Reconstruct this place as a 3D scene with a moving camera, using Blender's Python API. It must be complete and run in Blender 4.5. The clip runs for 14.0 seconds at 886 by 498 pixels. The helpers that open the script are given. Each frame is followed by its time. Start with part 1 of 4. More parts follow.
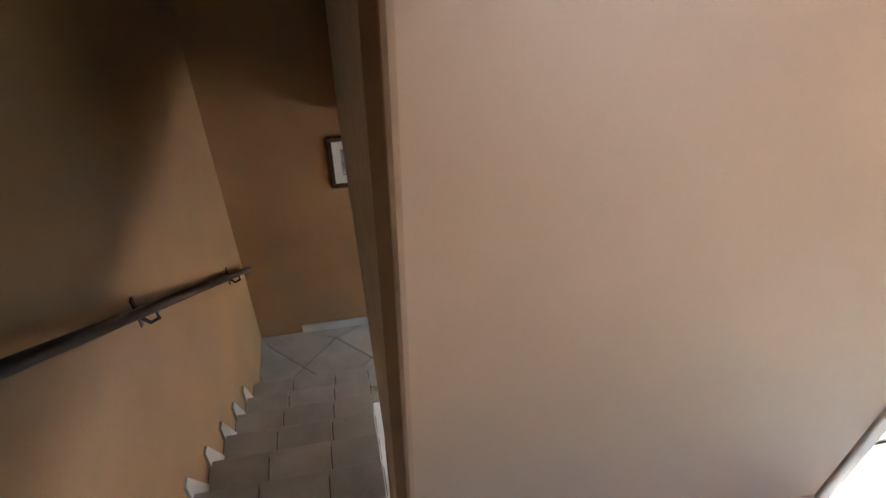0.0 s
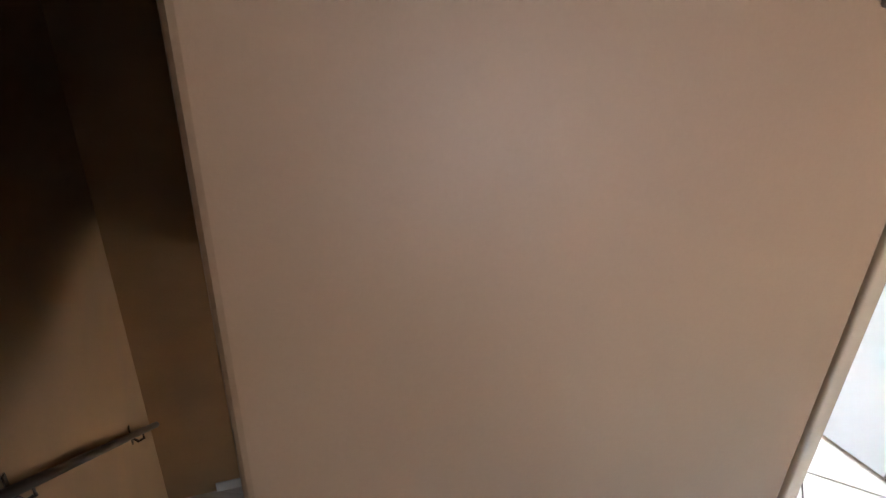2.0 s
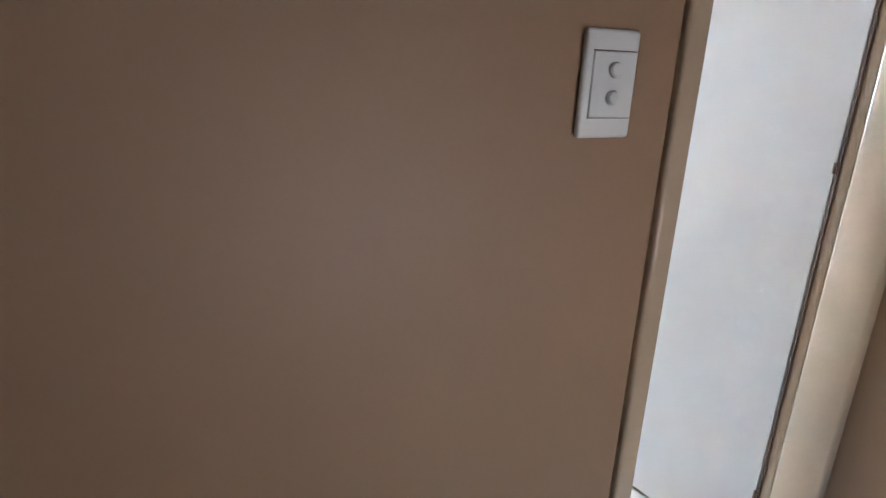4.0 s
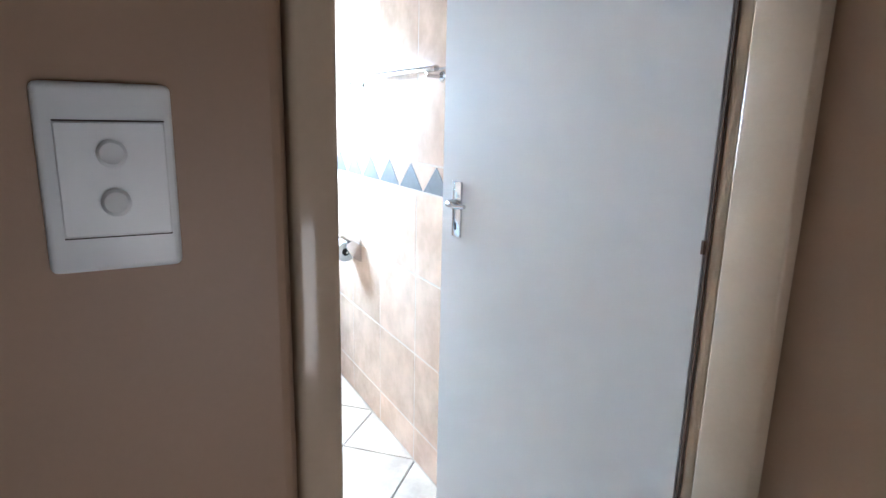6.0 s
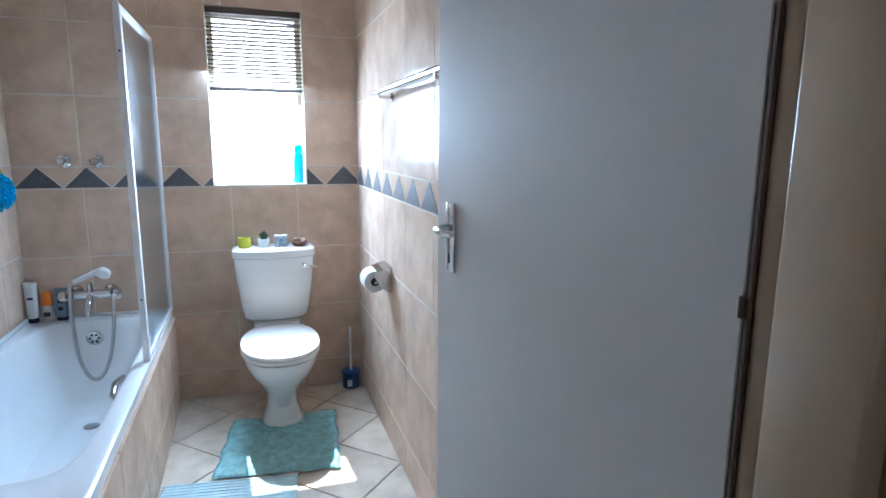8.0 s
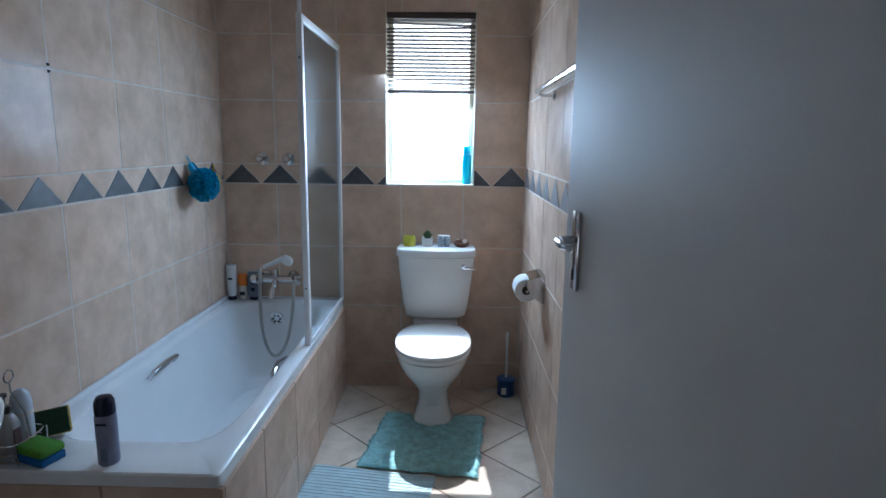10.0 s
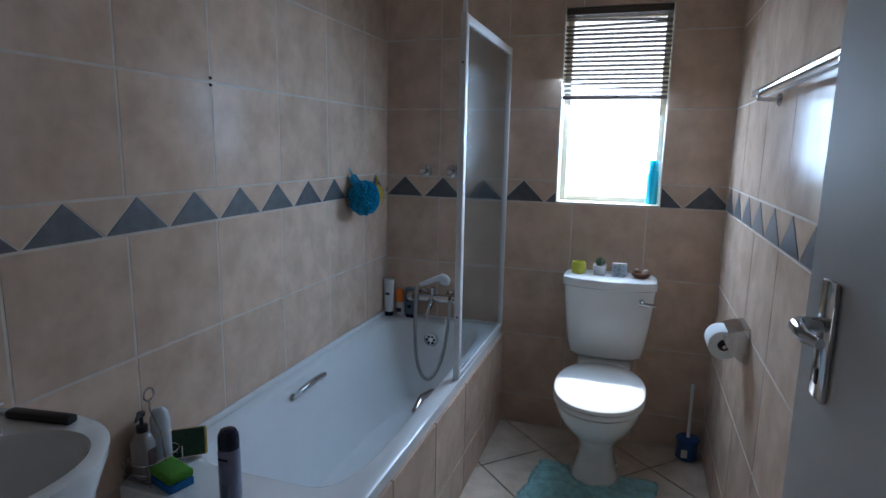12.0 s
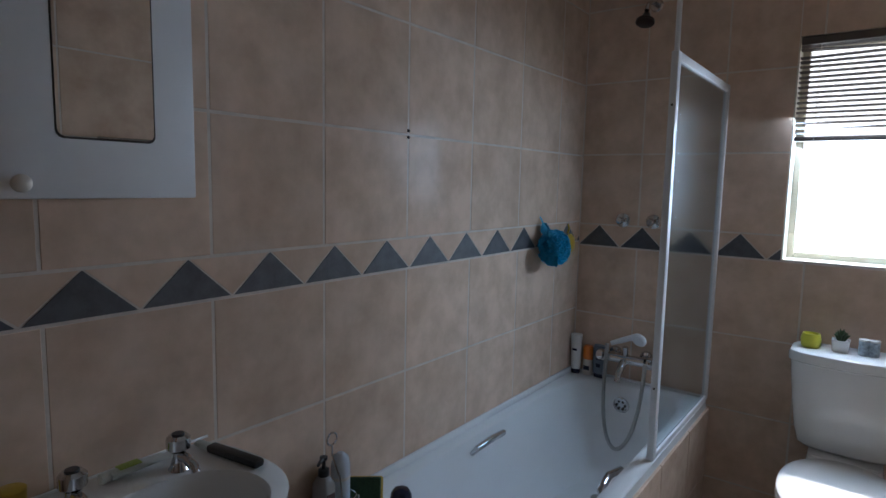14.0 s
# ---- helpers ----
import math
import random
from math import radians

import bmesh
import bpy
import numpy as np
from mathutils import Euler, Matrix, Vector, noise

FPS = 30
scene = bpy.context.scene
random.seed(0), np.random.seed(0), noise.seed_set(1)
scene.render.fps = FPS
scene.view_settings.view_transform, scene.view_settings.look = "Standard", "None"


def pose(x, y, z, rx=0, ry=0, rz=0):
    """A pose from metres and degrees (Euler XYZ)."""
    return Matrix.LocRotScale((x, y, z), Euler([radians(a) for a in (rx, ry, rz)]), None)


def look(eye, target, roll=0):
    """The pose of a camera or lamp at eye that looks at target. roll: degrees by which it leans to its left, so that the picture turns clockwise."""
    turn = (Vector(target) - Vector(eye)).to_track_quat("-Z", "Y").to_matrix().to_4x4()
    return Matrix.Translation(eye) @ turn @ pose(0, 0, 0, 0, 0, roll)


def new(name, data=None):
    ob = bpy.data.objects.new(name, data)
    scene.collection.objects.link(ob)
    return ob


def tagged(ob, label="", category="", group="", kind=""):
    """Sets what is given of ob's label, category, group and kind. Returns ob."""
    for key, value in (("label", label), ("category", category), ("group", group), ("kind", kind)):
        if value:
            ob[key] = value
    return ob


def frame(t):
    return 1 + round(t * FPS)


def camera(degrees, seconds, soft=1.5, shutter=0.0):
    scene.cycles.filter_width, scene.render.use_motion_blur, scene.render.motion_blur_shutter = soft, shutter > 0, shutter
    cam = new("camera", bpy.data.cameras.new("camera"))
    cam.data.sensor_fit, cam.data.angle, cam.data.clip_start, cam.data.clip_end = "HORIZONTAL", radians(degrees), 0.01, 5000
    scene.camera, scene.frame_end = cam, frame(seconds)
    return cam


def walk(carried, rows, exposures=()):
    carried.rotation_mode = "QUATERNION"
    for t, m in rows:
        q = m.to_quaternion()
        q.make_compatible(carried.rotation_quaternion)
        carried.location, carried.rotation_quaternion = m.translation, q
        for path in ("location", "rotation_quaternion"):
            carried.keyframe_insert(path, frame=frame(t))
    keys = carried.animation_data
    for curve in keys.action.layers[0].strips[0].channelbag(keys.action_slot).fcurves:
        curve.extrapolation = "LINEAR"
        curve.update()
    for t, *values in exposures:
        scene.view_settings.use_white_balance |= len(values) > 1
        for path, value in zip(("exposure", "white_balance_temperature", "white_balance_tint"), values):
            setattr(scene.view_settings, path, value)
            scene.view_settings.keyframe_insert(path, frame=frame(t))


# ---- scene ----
cam = camera(74.4, 14.0)
PATH = [
    (0, (-0.163, -3.243, 1.206), (0.161, -1.725, -0.055), 0.7),
    (0.5, (-0.133, -3.28, 1.242), (0.224, -1.698, 0.071), 1.4),
    (1, (-0.12, -3.286, 1.275), (0.303, -1.654, 0.2), 1.9),
    (1.5, (-0.099, -3.294, 1.291), (0.403, -1.62, 0.318), 2.0),
    (2, (-0.07, -3.282, 1.27), (0.52, -1.588, 0.384), 1.7),
    (2.2, (-0.059, -3.265, 1.315), (0.575, -1.59, 0.425), 1.4),
    (4.3, (0.202, -3.337, 1.311), (1.092, -1.634, 0.759), 2.2),
    (4.5, (0.25, -3.322, 1.314), (1.155, -1.617, 0.788), 1.9),
    (5, (0.383, -3.272, 1.327), (1.306, -1.571, 0.825), 1.8),
    (5.5, (0.478, -3.257, 1.338), (1.404, -1.546, 0.872), 1.5),
    (6, (0.611, -3.232, 1.338), (1.546, -1.518, 0.901), 1.3),
    (6.5, (0.727, -3.193, 1.32), (1.645, -1.458, 0.934), 0.7),
    (7, (0.824, -3.163, 1.307), (1.646, -1.377, 0.938), 0.8),
    (7.2, (0.863, -3.136, 1.3), (1.656, -1.337, 0.935), 0.7),
    (9.5, (1.145, -2.984, 1.298), (1.26, -1.02, 0.939), 0.7),
    (10, (1.173, -2.961, 1.295), (1.139, -0.993, 0.938), 0.8),
    (10.5, (1.192, -2.866, 1.297), (1.038, -0.904, 0.94), 0.8),
    (11, (1.198, -2.773, 1.307), (0.902, -0.828, 0.946), 0.9),
    (11.5, (1.192, -2.719, 1.313), (0.735, -0.805, 0.958), 1.0),
    (12, (1.175, -2.659, 1.324), (0.558, -0.789, 0.977), 1.1),
    (12.5, (1.175, -2.601, 1.334), (0.393, -0.791, 1.002), 1.2),
    (13, (1.162, -2.575, 1.336), (0.233, -0.83, 1.032), 1.1),
    (13.5, (1.143, -2.561, 1.343), (0.075, -0.892, 1.072), 1.2),
    (14, (1.124, -2.559, 1.353), (-0.068, -0.969, 1.128), 1.2),
]
EXPOSURES = [(0, 5.0, 6000, 10), (1.5, 4.55, 6000, 10), (2.2, 4.2, 5950, 10), (4.3, 3.2, 5850, 10), (5.0, 3.05, 5800, 10), (6.0, 2.75, 5600, 10), (7.2, 1.95, 5500, 10), (9.3, 0.8, 5300, 10), (10.0, 0.4, 5350, 10), (10.5, 0.12, 5400, 10), (11.0, 0.0, 5450, 11), (12.5, -0.2, 5650, 13), (14.0, -0.3, 5900, 15)]
walk(cam, [(t, look(eye, target, roll)) for t, eye, target, roll in PATH], EXPOSURES)

# ---- light ----
world = bpy.data.worlds.new("sky")
scene.world = world
world.use_nodes = True
sky = world.node_tree.nodes.new("ShaderNodeTexSky")
sky.sky_type, sky.sun_disc = "NISHITA", False
sky.sun_elevation, sky.sun_rotation = radians(57), radians(-4.5)
world.node_tree.links.new(sky.outputs[0], world.node_tree.nodes["Background"].inputs[0])
world.node_tree.nodes["Background"].inputs[1].default_value = 0.15
sun = new("sun", bpy.data.lights.new("sun", "SUN"))
sun.data.energy, sun.data.angle, sun.data.color = 5.0, radians(0.5), (1.0, 0.95, 0.88)
sun.matrix_world = look((-0.6, 2.3, 5.0), (-0.6 + 0.055, 2.3 - 0.65, 5.0 - 1.0))


def area(name, eye, target, w, h, watts, color):
    lamp = new(name, bpy.data.lights.new(name, "AREA"))
    lamp.data.shape, lamp.data.size, lamp.data.size_y = "RECTANGLE", w, h
    lamp.data.energy, lamp.data.color = watts, color
    lamp.matrix_world = look(eye, target)
    return lamp


# the bathroom lamp stands in for skylight; landing and hall lamps are unseen additions
area("bathroom_window_light", (1.05, 0.175, 1.43), (0.92, -0.9, 0.30), 0.42, 0.66, 18.0, (0.62, 0.82, 1.0))
area("landing_fill_light", (0.82, -4.3, 0.77), (1.0, -2.8, 0.7), 0.5, 0.6, 0.08, (1.0, 0.84, 0.70))
# added lamp for the light reaching the stairs from the lower right
area("hall_fill_light", (2.9, -1.2, -1.5), (-0.5, -0.9, -0.7), 0.8, 0.7, 0.21, (1.0, 0.86, 0.72))


# ---- materials ----
def mat(name, color, rough=0.5, metal=0.0, vary=0.12, scale=6.0, fine=80.0, bump=0.05, dist=0.002, rand=0.0, spec=0.5, alpha=0.0, second=None, sheen=0.0):
    """A surface with broad mottling, fine grain and a slight relief; rand: change from piece to piece."""
    m = bpy.data.materials.new(name)
    m.use_nodes = True
    nt = m.node_tree
    b = nt.nodes["Principled BSDF"]
    L = nt.links.new
    co = nt.nodes.new("ShaderNodeTexCoord")
    gm = nt.nodes.new("ShaderNodeNewGeometry")
    n1 = nt.nodes.new("ShaderNodeTexNoise")
    n1.inputs["Scale"].default_value, n1.inputs["Detail"].default_value = scale, 6
    n2 = nt.nodes.new("ShaderNodeTexNoise")
    n2.inputs["Scale"].default_value, n2.inputs["Detail"].default_value = fine, 3
    for n in (n1, n2):
        L(gm.outputs["Position"], n.inputs["Vector"])
    ramp = nt.nodes.new("ShaderNodeValToRGB")
    dark = second or tuple(c * (1 - 2 * vary) for c in color)
    ramp.color_ramp.elements[0].position, ramp.color_ramp.elements[1].position = 0.32, 0.66
    ramp.color_ramp.elements[0].color, ramp.color_ramp.elements[1].color = (*dark, 1), (*color, 1)
    mix = nt.nodes.new("ShaderNodeMath")
    mix.operation = "MULTIPLY_ADD"
    L(n2.outputs["Fac"], mix.inputs[0])
    mix.inputs[1].default_value = 0.25
    L(n1.outputs["Fac"], mix.inputs[2])
    sub = nt.nodes.new("ShaderNodeMath")
    sub.operation = "SUBTRACT"
    L(mix.outputs[0], sub.inputs[0])
    sub.inputs[1].default_value = 0.125
    L(sub.outputs[0], ramp.inputs[0])
    out = ramp.outputs[0]
    if rand:
        oi = nt.nodes.new("ShaderNodeObjectInfo")
        hsv = nt.nodes.new("ShaderNodeHueSaturation")
        mr = nt.nodes.new("ShaderNodeMapRange")
        mr.inputs["To Min"].default_value, mr.inputs["To Max"].default_value = 1 - rand, 1 + rand
        L(oi.outputs["Random"], mr.inputs["Value"])
        L(mr.outputs[0], hsv.inputs["Value"])
        L(out, hsv.inputs["Color"])
        out = hsv.outputs[0]
    L(out, b.inputs["Base Color"])
    rr = nt.nodes.new("ShaderNodeMapRange")
    rr.inputs["To Min"].default_value, rr.inputs["To Max"].default_value = max(0.02, rough * 0.85), min(1, rough * 1.2)
    L(n1.outputs["Fac"], rr.inputs["Value"])
    L(rr.outputs[0], b.inputs["Roughness"])
    b.inputs["Metallic"].default_value = metal
    b.inputs["Specular IOR Level"].default_value = spec
    if sheen:
        b.inputs["Sheen Weight"].default_value = sheen
    if bump:
        bp = nt.nodes.new("ShaderNodeBump")
        bp.inputs["Strength"].default_value, bp.inputs["Distance"].default_value = bump, dist
        L(n2.outputs["Fac"], bp.inputs["Height"])
        L(bp.outputs[0], b.inputs["Normal"])
    if alpha:
        b.inputs["Transmission Weight"].default_value = alpha
    return m


M_PAINT = mat("tan_wall_paint", (0.33, 0.212, 0.132), 0.5, vary=0.04, scale=2.5, fine=160, bump=0.12)
M_STAIRPAINT = mat("ochre_stair_paint", (0.36, 0.21, 0.10), 0.42, vary=0.12, scale=2.0, fine=150, bump=0.12)
M_CEIL = mat("ceiling_white", (0.78, 0.76, 0.72), 0.8, vary=0.03, bump=0.1)
M_TILE = mat("beige_wall_tile", (0.70, 0.52, 0.40), 0.14, vary=0.1, scale=9, fine=30, bump=0.0, rand=0.06, second=(0.55, 0.395, 0.292), spec=0.02)
M_TRI = mat("slate_triangle_tile", (0.115, 0.115, 0.125), 0.35, vary=0.15, scale=30, fine=140, bump=0.08, rand=0.1)
M_GROUT = mat("pale_grout", (0.70, 0.61, 0.53), 0.85, vary=0.1, scale=14, fine=120, bump=0.2)
M_FTILE = mat("cream_floor_tile", (0.74, 0.62, 0.50), 0.3, vary=0.07, scale=8, fine=60, bump=0.03, rand=0.04, second=(0.55, 0.44, 0.34))
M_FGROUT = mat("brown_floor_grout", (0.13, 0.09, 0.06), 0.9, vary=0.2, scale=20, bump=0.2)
M_STEP = mat("grey_step_tile", (0.58, 0.57, 0.56), 0.35, vary=0.1, scale=6, fine=50, bump=0.04, rand=0.05)
M_ENAMEL = mat("white_enamel", (0.80, 0.80, 0.80), 0.12, vary=0.015, scale=4, bump=0.0)
M_PORC = mat("white_porcelain", (0.82, 0.82, 0.81), 0.08, vary=0.015, scale=4, bump=0.0)
M_SEAT = mat("white_plastic_seat", (0.82, 0.82, 0.80), 0.2, vary=0.015, bump=0.0)
M_DOOR = mat("white_door_paint", (0.72, 0.72, 0.72), 0.5, vary=0.02, scale=3, fine=220, bump=0.06)
M_STEEL = mat("tan_frame_paint", (0.50, 0.39, 0.285), 0.12, vary=0.05, scale=5, fine=120, bump=0.0, spec=0.35)
M_CHROME = mat("chrome", (0.62, 0.62, 0.63), 0.10, metal=1.0, vary=0.03, bump=0.0)
M_DULL = mat("brushed_steel_hose", (0.50, 0.50, 0.49), 0.3, metal=1.0, vary=0.08, bump=0.1)
M_WHITE = mat("white_aluminium", (0.78, 0.78, 0.79), 0.3, vary=0.02, bump=0.02)
M_SWITCH = mat("white_switch_plastic", (0.74, 0.75, 0.77), 0.3, vary=0.02, bump=0.0)
# near-black stands in for shade in holes and grooves; also screws and mirror edge
M_DARK = mat("recess_shade_and_dark_trim", (0.05, 0.04, 0.035), 0.7, vary=0.1, bump=0.0)
M_HINGE = mat("brown_hinge_edge", (0.16, 0.09, 0.06), 0.7, vary=0.2, bump=0.1)
M_SLAT = mat("dark_brown_slat", (0.10, 0.075, 0.06), 0.35, vary=0.1, bump=0.03)
M_RAIL = mat("dark_iron_rail", (0.05, 0.035, 0.03), 0.4, metal=0.4, vary=0.2, bump=0.1)
M_MATA = mat("turquoise_pile", (0.36, 0.68, 0.70), 0.95, vary=0.18, scale=30, fine=300, bump=0.3, sheen=0.3)
M_MATB = mat("pale_blue_cotton", (0.55, 0.70, 0.74), 0.95, vary=0.08, scale=20, fine=300, bump=0.3)
M_LOOFAH = mat("bright_blue_mesh", (0.04, 0.46, 0.74), 0.5, vary=0.1, scale=60, fine=200, bump=0.2)
M_YELLOW = mat("yellow_plastic", (0.62, 0.42, 0.03), 0.4, vary=0.1, bump=0.0)
M_CANDLE = mat("lime_candle_wax", (0.62, 0.60, 0.06), 0.35, vary=0.08, bump=0.0)
M_POT = mat("white_ceramic_pot", (0.76, 0.76, 0.74), 0.25, vary=0.03, bump=0.0)
M_PLANT = mat("green_succulent", (0.07, 0.13, 0.05), 0.5, vary=0.2, bump=0.1)
M_TIN = mat("pale_blue_tin", (0.52, 0.62, 0.70), 0.35, vary=0.25, scale=90, bump=0.0)
M_WICKER = mat("brown_wicker", (0.22, 0.09, 0.04), 0.6, vary=0.25, scale=120, bump=0.3)
M_BRUSHBLUE = mat("blue_brush_pot", (0.02, 0.08, 0.24), 0.35, vary=0.1, bump=0.0)
M_TURQ = mat("turquoise_spray_can", (0.02, 0.42, 0.62), 0.3, vary=0.05, bump=0.0)
M_NAVY = mat("navy_plastic_cap", (0.012, 0.016, 0.045), 0.25, vary=0.1, bump=0.0)
M_CANBODY = mat("violet_grey_can", (0.24, 0.25, 0.36), 0.35, vary=0.12, scale=25, bump=0.0)
M_BLACK = mat("black_plastic", (0.015, 0.014, 0.014), 0.3, vary=0.1, bump=0.0)
M_CREAM = mat("cream_bottle", (0.62, 0.56, 0.50), 0.3, vary=0.04, bump=0.0)
M_CLEARB = mat("cloudy_clear_bottle", (0.34, 0.32, 0.31), 0.2, vary=0.1, bump=0.0)
M_MILKB = mat("blue_white_bottle", (0.60, 0.63, 0.68), 0.25, vary=0.04, bump=0.0)
M_LABEL = mat("maroon_label", (0.10, 0.05, 0.05), 0.5, vary=0.1, bump=0.0)
M_ORANGE = mat("orange_plastic", (0.75, 0.18, 0.01), 0.35, vary=0.05, bump=0.0)
M_GREYB = mat("slate_blue_bottle", (0.13, 0.17, 0.22), 0.35, vary=0.08, bump=0.0)
M_SPGREEN = mat("green_scourer", (0.12, 0.36, 0.03), 0.95, vary=0.2, scale=200, fine=500, bump=0.5)
M_SPBLUE = mat("blue_sponge", (0.02, 0.16, 0.42), 0.95, vary=0.2, scale=150, fine=400, bump=0.5)
M_SPYEL = mat("yellow_sponge", (0.60, 0.38, 0.06), 0.95, vary=0.2, scale=150, fine=400, bump=0.5)
M_DKGREEN = mat("dark_green_scourer", (0.03, 0.07, 0.03), 0.95, vary=0.2, scale=200, bump=0.5)
M_TUBE = mat("white_tube", (0.66, 0.68, 0.64), 0.35, vary=0.04, bump=0.0)
M_LIME = mat("lime_label", (0.36, 0.46, 0.06), 0.4, vary=0.1, bump=0.0)
M_PAPER = mat("white_tissue_paper", (0.82, 0.82, 0.82), 0.9, vary=0.03, bump=0.1)
M_WOOD = mat("dark_wood_frame", (0.07, 0.035, 0.025), 0.35, vary=0.2, scale=30, bump=0.1)
M_PICT = mat("grey_blue_print", (0.42, 0.44, 0.50), 0.5, vary=0.35, scale=18, bump=0.0)
M_MOUNT = mat("white_picture_mount", (0.72, 0.71, 0.68), 0.6, vary=0.03, bump=0.0)
M_WINFRAME = mat("cream_window_frame", (0.66, 0.60, 0.48), 0.4, vary=0.05, bump=0.02)
M_GROUND = mat("dry_ground", (0.66, 0.61, 0.53), 0.9, vary=0.1, scale=0.4, bump=0.2)


def glass(name, color, rough):
    m = bpy.data.materials.new(name)
    m.use_nodes = True
    b = m.node_tree.nodes["Principled BSDF"]
    b.inputs["Base Color"].default_value, b.inputs["Roughness"].default_value = (*color, 1), rough
    b.inputs["Transmission Weight"].default_value, b.inputs["IOR"].default_value = 1.0, 1.1
    return m


M_GLASS = glass("clear_window_glass", (0.98, 0.99, 0.99), 0.0)
M_SCREEN = glass("smoky_shower_glass", (0.78, 0.86, 0.90), 0.12)
M_MIRROR = bpy.data.materials.new("mirror_silver")
M_MIRROR.use_nodes = True
pm = M_MIRROR.node_tree.nodes["Principled BSDF"]
pm.inputs["Base Color"].default_value, pm.inputs["Metallic"].default_value, pm.inputs["Roughness"].default_value = (0.86, 0.87, 0.86, 1), 1.0, 0.01


# ---- mesh helpers ----
def finish(name, bm, material, smooth=False):
    me = bpy.data.meshes.new(name)
    bmesh.ops.recalc_face_normals(bm, faces=bm.faces[:])
    bm.to_mesh(me)
    bm.free()
    me.materials.append(material)
    if smooth:
        for p in me.polygons:
            p.use_smooth = True
        me.set_sharp_from_angle(angle=radians(40))
    return me


def part(name, bm, material, parent=None, label="", smooth=True):
    ob = new(name, finish(name, bm, material, smooth))
    if parent:
        ob.parent = parent
    return tagged(ob, label)


def thing(name, label, category, group="", kind=""):
    ob = new(name)
    return tagged(ob, label, category, group, kind)


def bx(a, b, bev=0.0, seg=2, bm=None):
    bm = bm or bmesh.new()
    vs = bmesh.ops.create_cube(bm, size=1)["verts"]
    for v in vs:
        v.co = Vector([(a[i] + b[i]) / 2 + v.co[i] * (b[i] - a[i]) for i in range(3)])
    if bev:
        es = list({e for v in vs for e in v.link_edges})
        bmesh.ops.bevel(bm, geom=es, offset=bev, segments=seg, affect="EDGES", profile=0.5)
    return bm


def ring(cx, cy, z, hx, hy, p=2.0, n=32):
    out = []
    for i in range(n):
        a = 2 * math.pi * i / n
        c, s = math.cos(a), math.sin(a)
        out.append(Vector((cx + hx * math.copysign(abs(c) ** (2 / p), c), cy + hy * math.copysign(abs(s) ** (2 / p), s), z)))
    return out


def loft(rings, bm=None, cap0=True, cap1=True):
    bm = bm or bmesh.new()
    vs = [[bm.verts.new(c) for c in r] for r in rings]
    n = len(vs[0])
    for a, b in zip(vs, vs[1:]):
        for i in range(n):
            bm.faces.new((a[i], a[(i + 1) % n], b[(i + 1) % n], b[i]))
    if cap0:
        bm.faces.new(vs[0])
    if cap1:
        bm.faces.new(vs[-1])
    return bm


def lathe(prof, x=0, y=0, n=20, bm=None):
    return loft([ring(x, y, z, r, r, 2, n) for r, z in prof], bm)


def tube(path, r, n=8, bm=None):
    bm = bm or bmesh.new()
    P = [Vector(p) for p in path]
    rings = []
    for i, p in enumerate(P):
        d = (P[min(i + 1, len(P) - 1)] - P[max(i - 1, 0)]).normalized()
        u = d.cross(Vector((0.31, 0.2, 0.93))).normalized()
        w = d.cross(u)
        rr = r[i] if isinstance(r, (list, tuple)) else r
        rings.append([p + rr * (u * math.cos(2 * math.pi * k / n) + w * math.sin(2 * math.pi * k / n)) for k in range(n)])
    return loft(rings, bm)


def moved(bm, m):
    bm.transform(m)
    return bm


def prism(points, axis, lo, hi):
    """A flat outline (u, v) pushed out along an axis: x takes (y, z), y takes (x, z), z takes (x, y)."""
    bm = bmesh.new()
    put = {"x": lambda u, v, w: (w, u, v), "y": lambda u, v, w: (u, w, v), "z": lambda u, v, w: (u, v, w)}[axis]
    a = [bm.verts.new(put(u, v, lo)) for u, v in points]
    b = [bm.verts.new(put(u, v, hi)) for u, v in points]
    n = len(a)
    for i in range(n):
        bm.faces.new((a[i], a[(i + 1) % n], b[(i + 1) % n], b[i]))
    bm.faces.new(a)
    bm.faces.new(b)
    return bm


def structure(name, bm, material, label, category="wall"):
    ob = new(name, finish(name, bm, material))
    return tagged(ob, label, category, kind="structure")


# ---- the plan, in metres ----
W, YI, YO, H = 1.53, -2.575, -2.805, 2.5        # room width, inner and outer face of the door wall, height
WX0, WX1, WZ0, WZ1 = 0.828, 1.271, 1.085, 1.915  # window opening
SX0, SX1, SY = -0.85, -0.12, -0.135              # stairwell sides and end
DX0, DX1, DZ = 0.752, 1.495, 2.04                 # clear door opening

structure("floor", bx((-0.02, YI - 0.12, -0.2), (W + 0.1, 0.0, -0.009)), M_FGROUT, "dark brown grout bed under cream floor tiles", "floor")
lf = bx((SX1, -4.35, -0.2), (W, YI - 0.12, -0.001))
bx((SX0 - 0.15, -4.35, -0.2), (SX1, -3.22, -0.001), bm=lf)
structure("floor_landing", lf, M_FTILE, "cream tiled upstairs landing floor beside the stairs", "floor")
wb = bx((-0.12, 0.0009, -0.25), (WX0, 0.16, H))
bx((WX1, 0.0009, -0.25), (W + 0.15, 0.16, H), bm=wb)
bx((WX0, 0.0009, -0.25), (WX1, 0.16, WZ0), bm=wb)
bx((WX0, 0.0009, WZ1), (WX1, 0.16, H), bm=wb)
wall_back = structure("wall_north", wb, M_GROUT, "beige tiled bathroom window wall with pale grout")
wall_left = structure("wall_west", bx((SX1, YI, -0.28), (-0.0009, 0.0009, H)), M_GROUT, "beige tiled bathroom wall beside the bath")
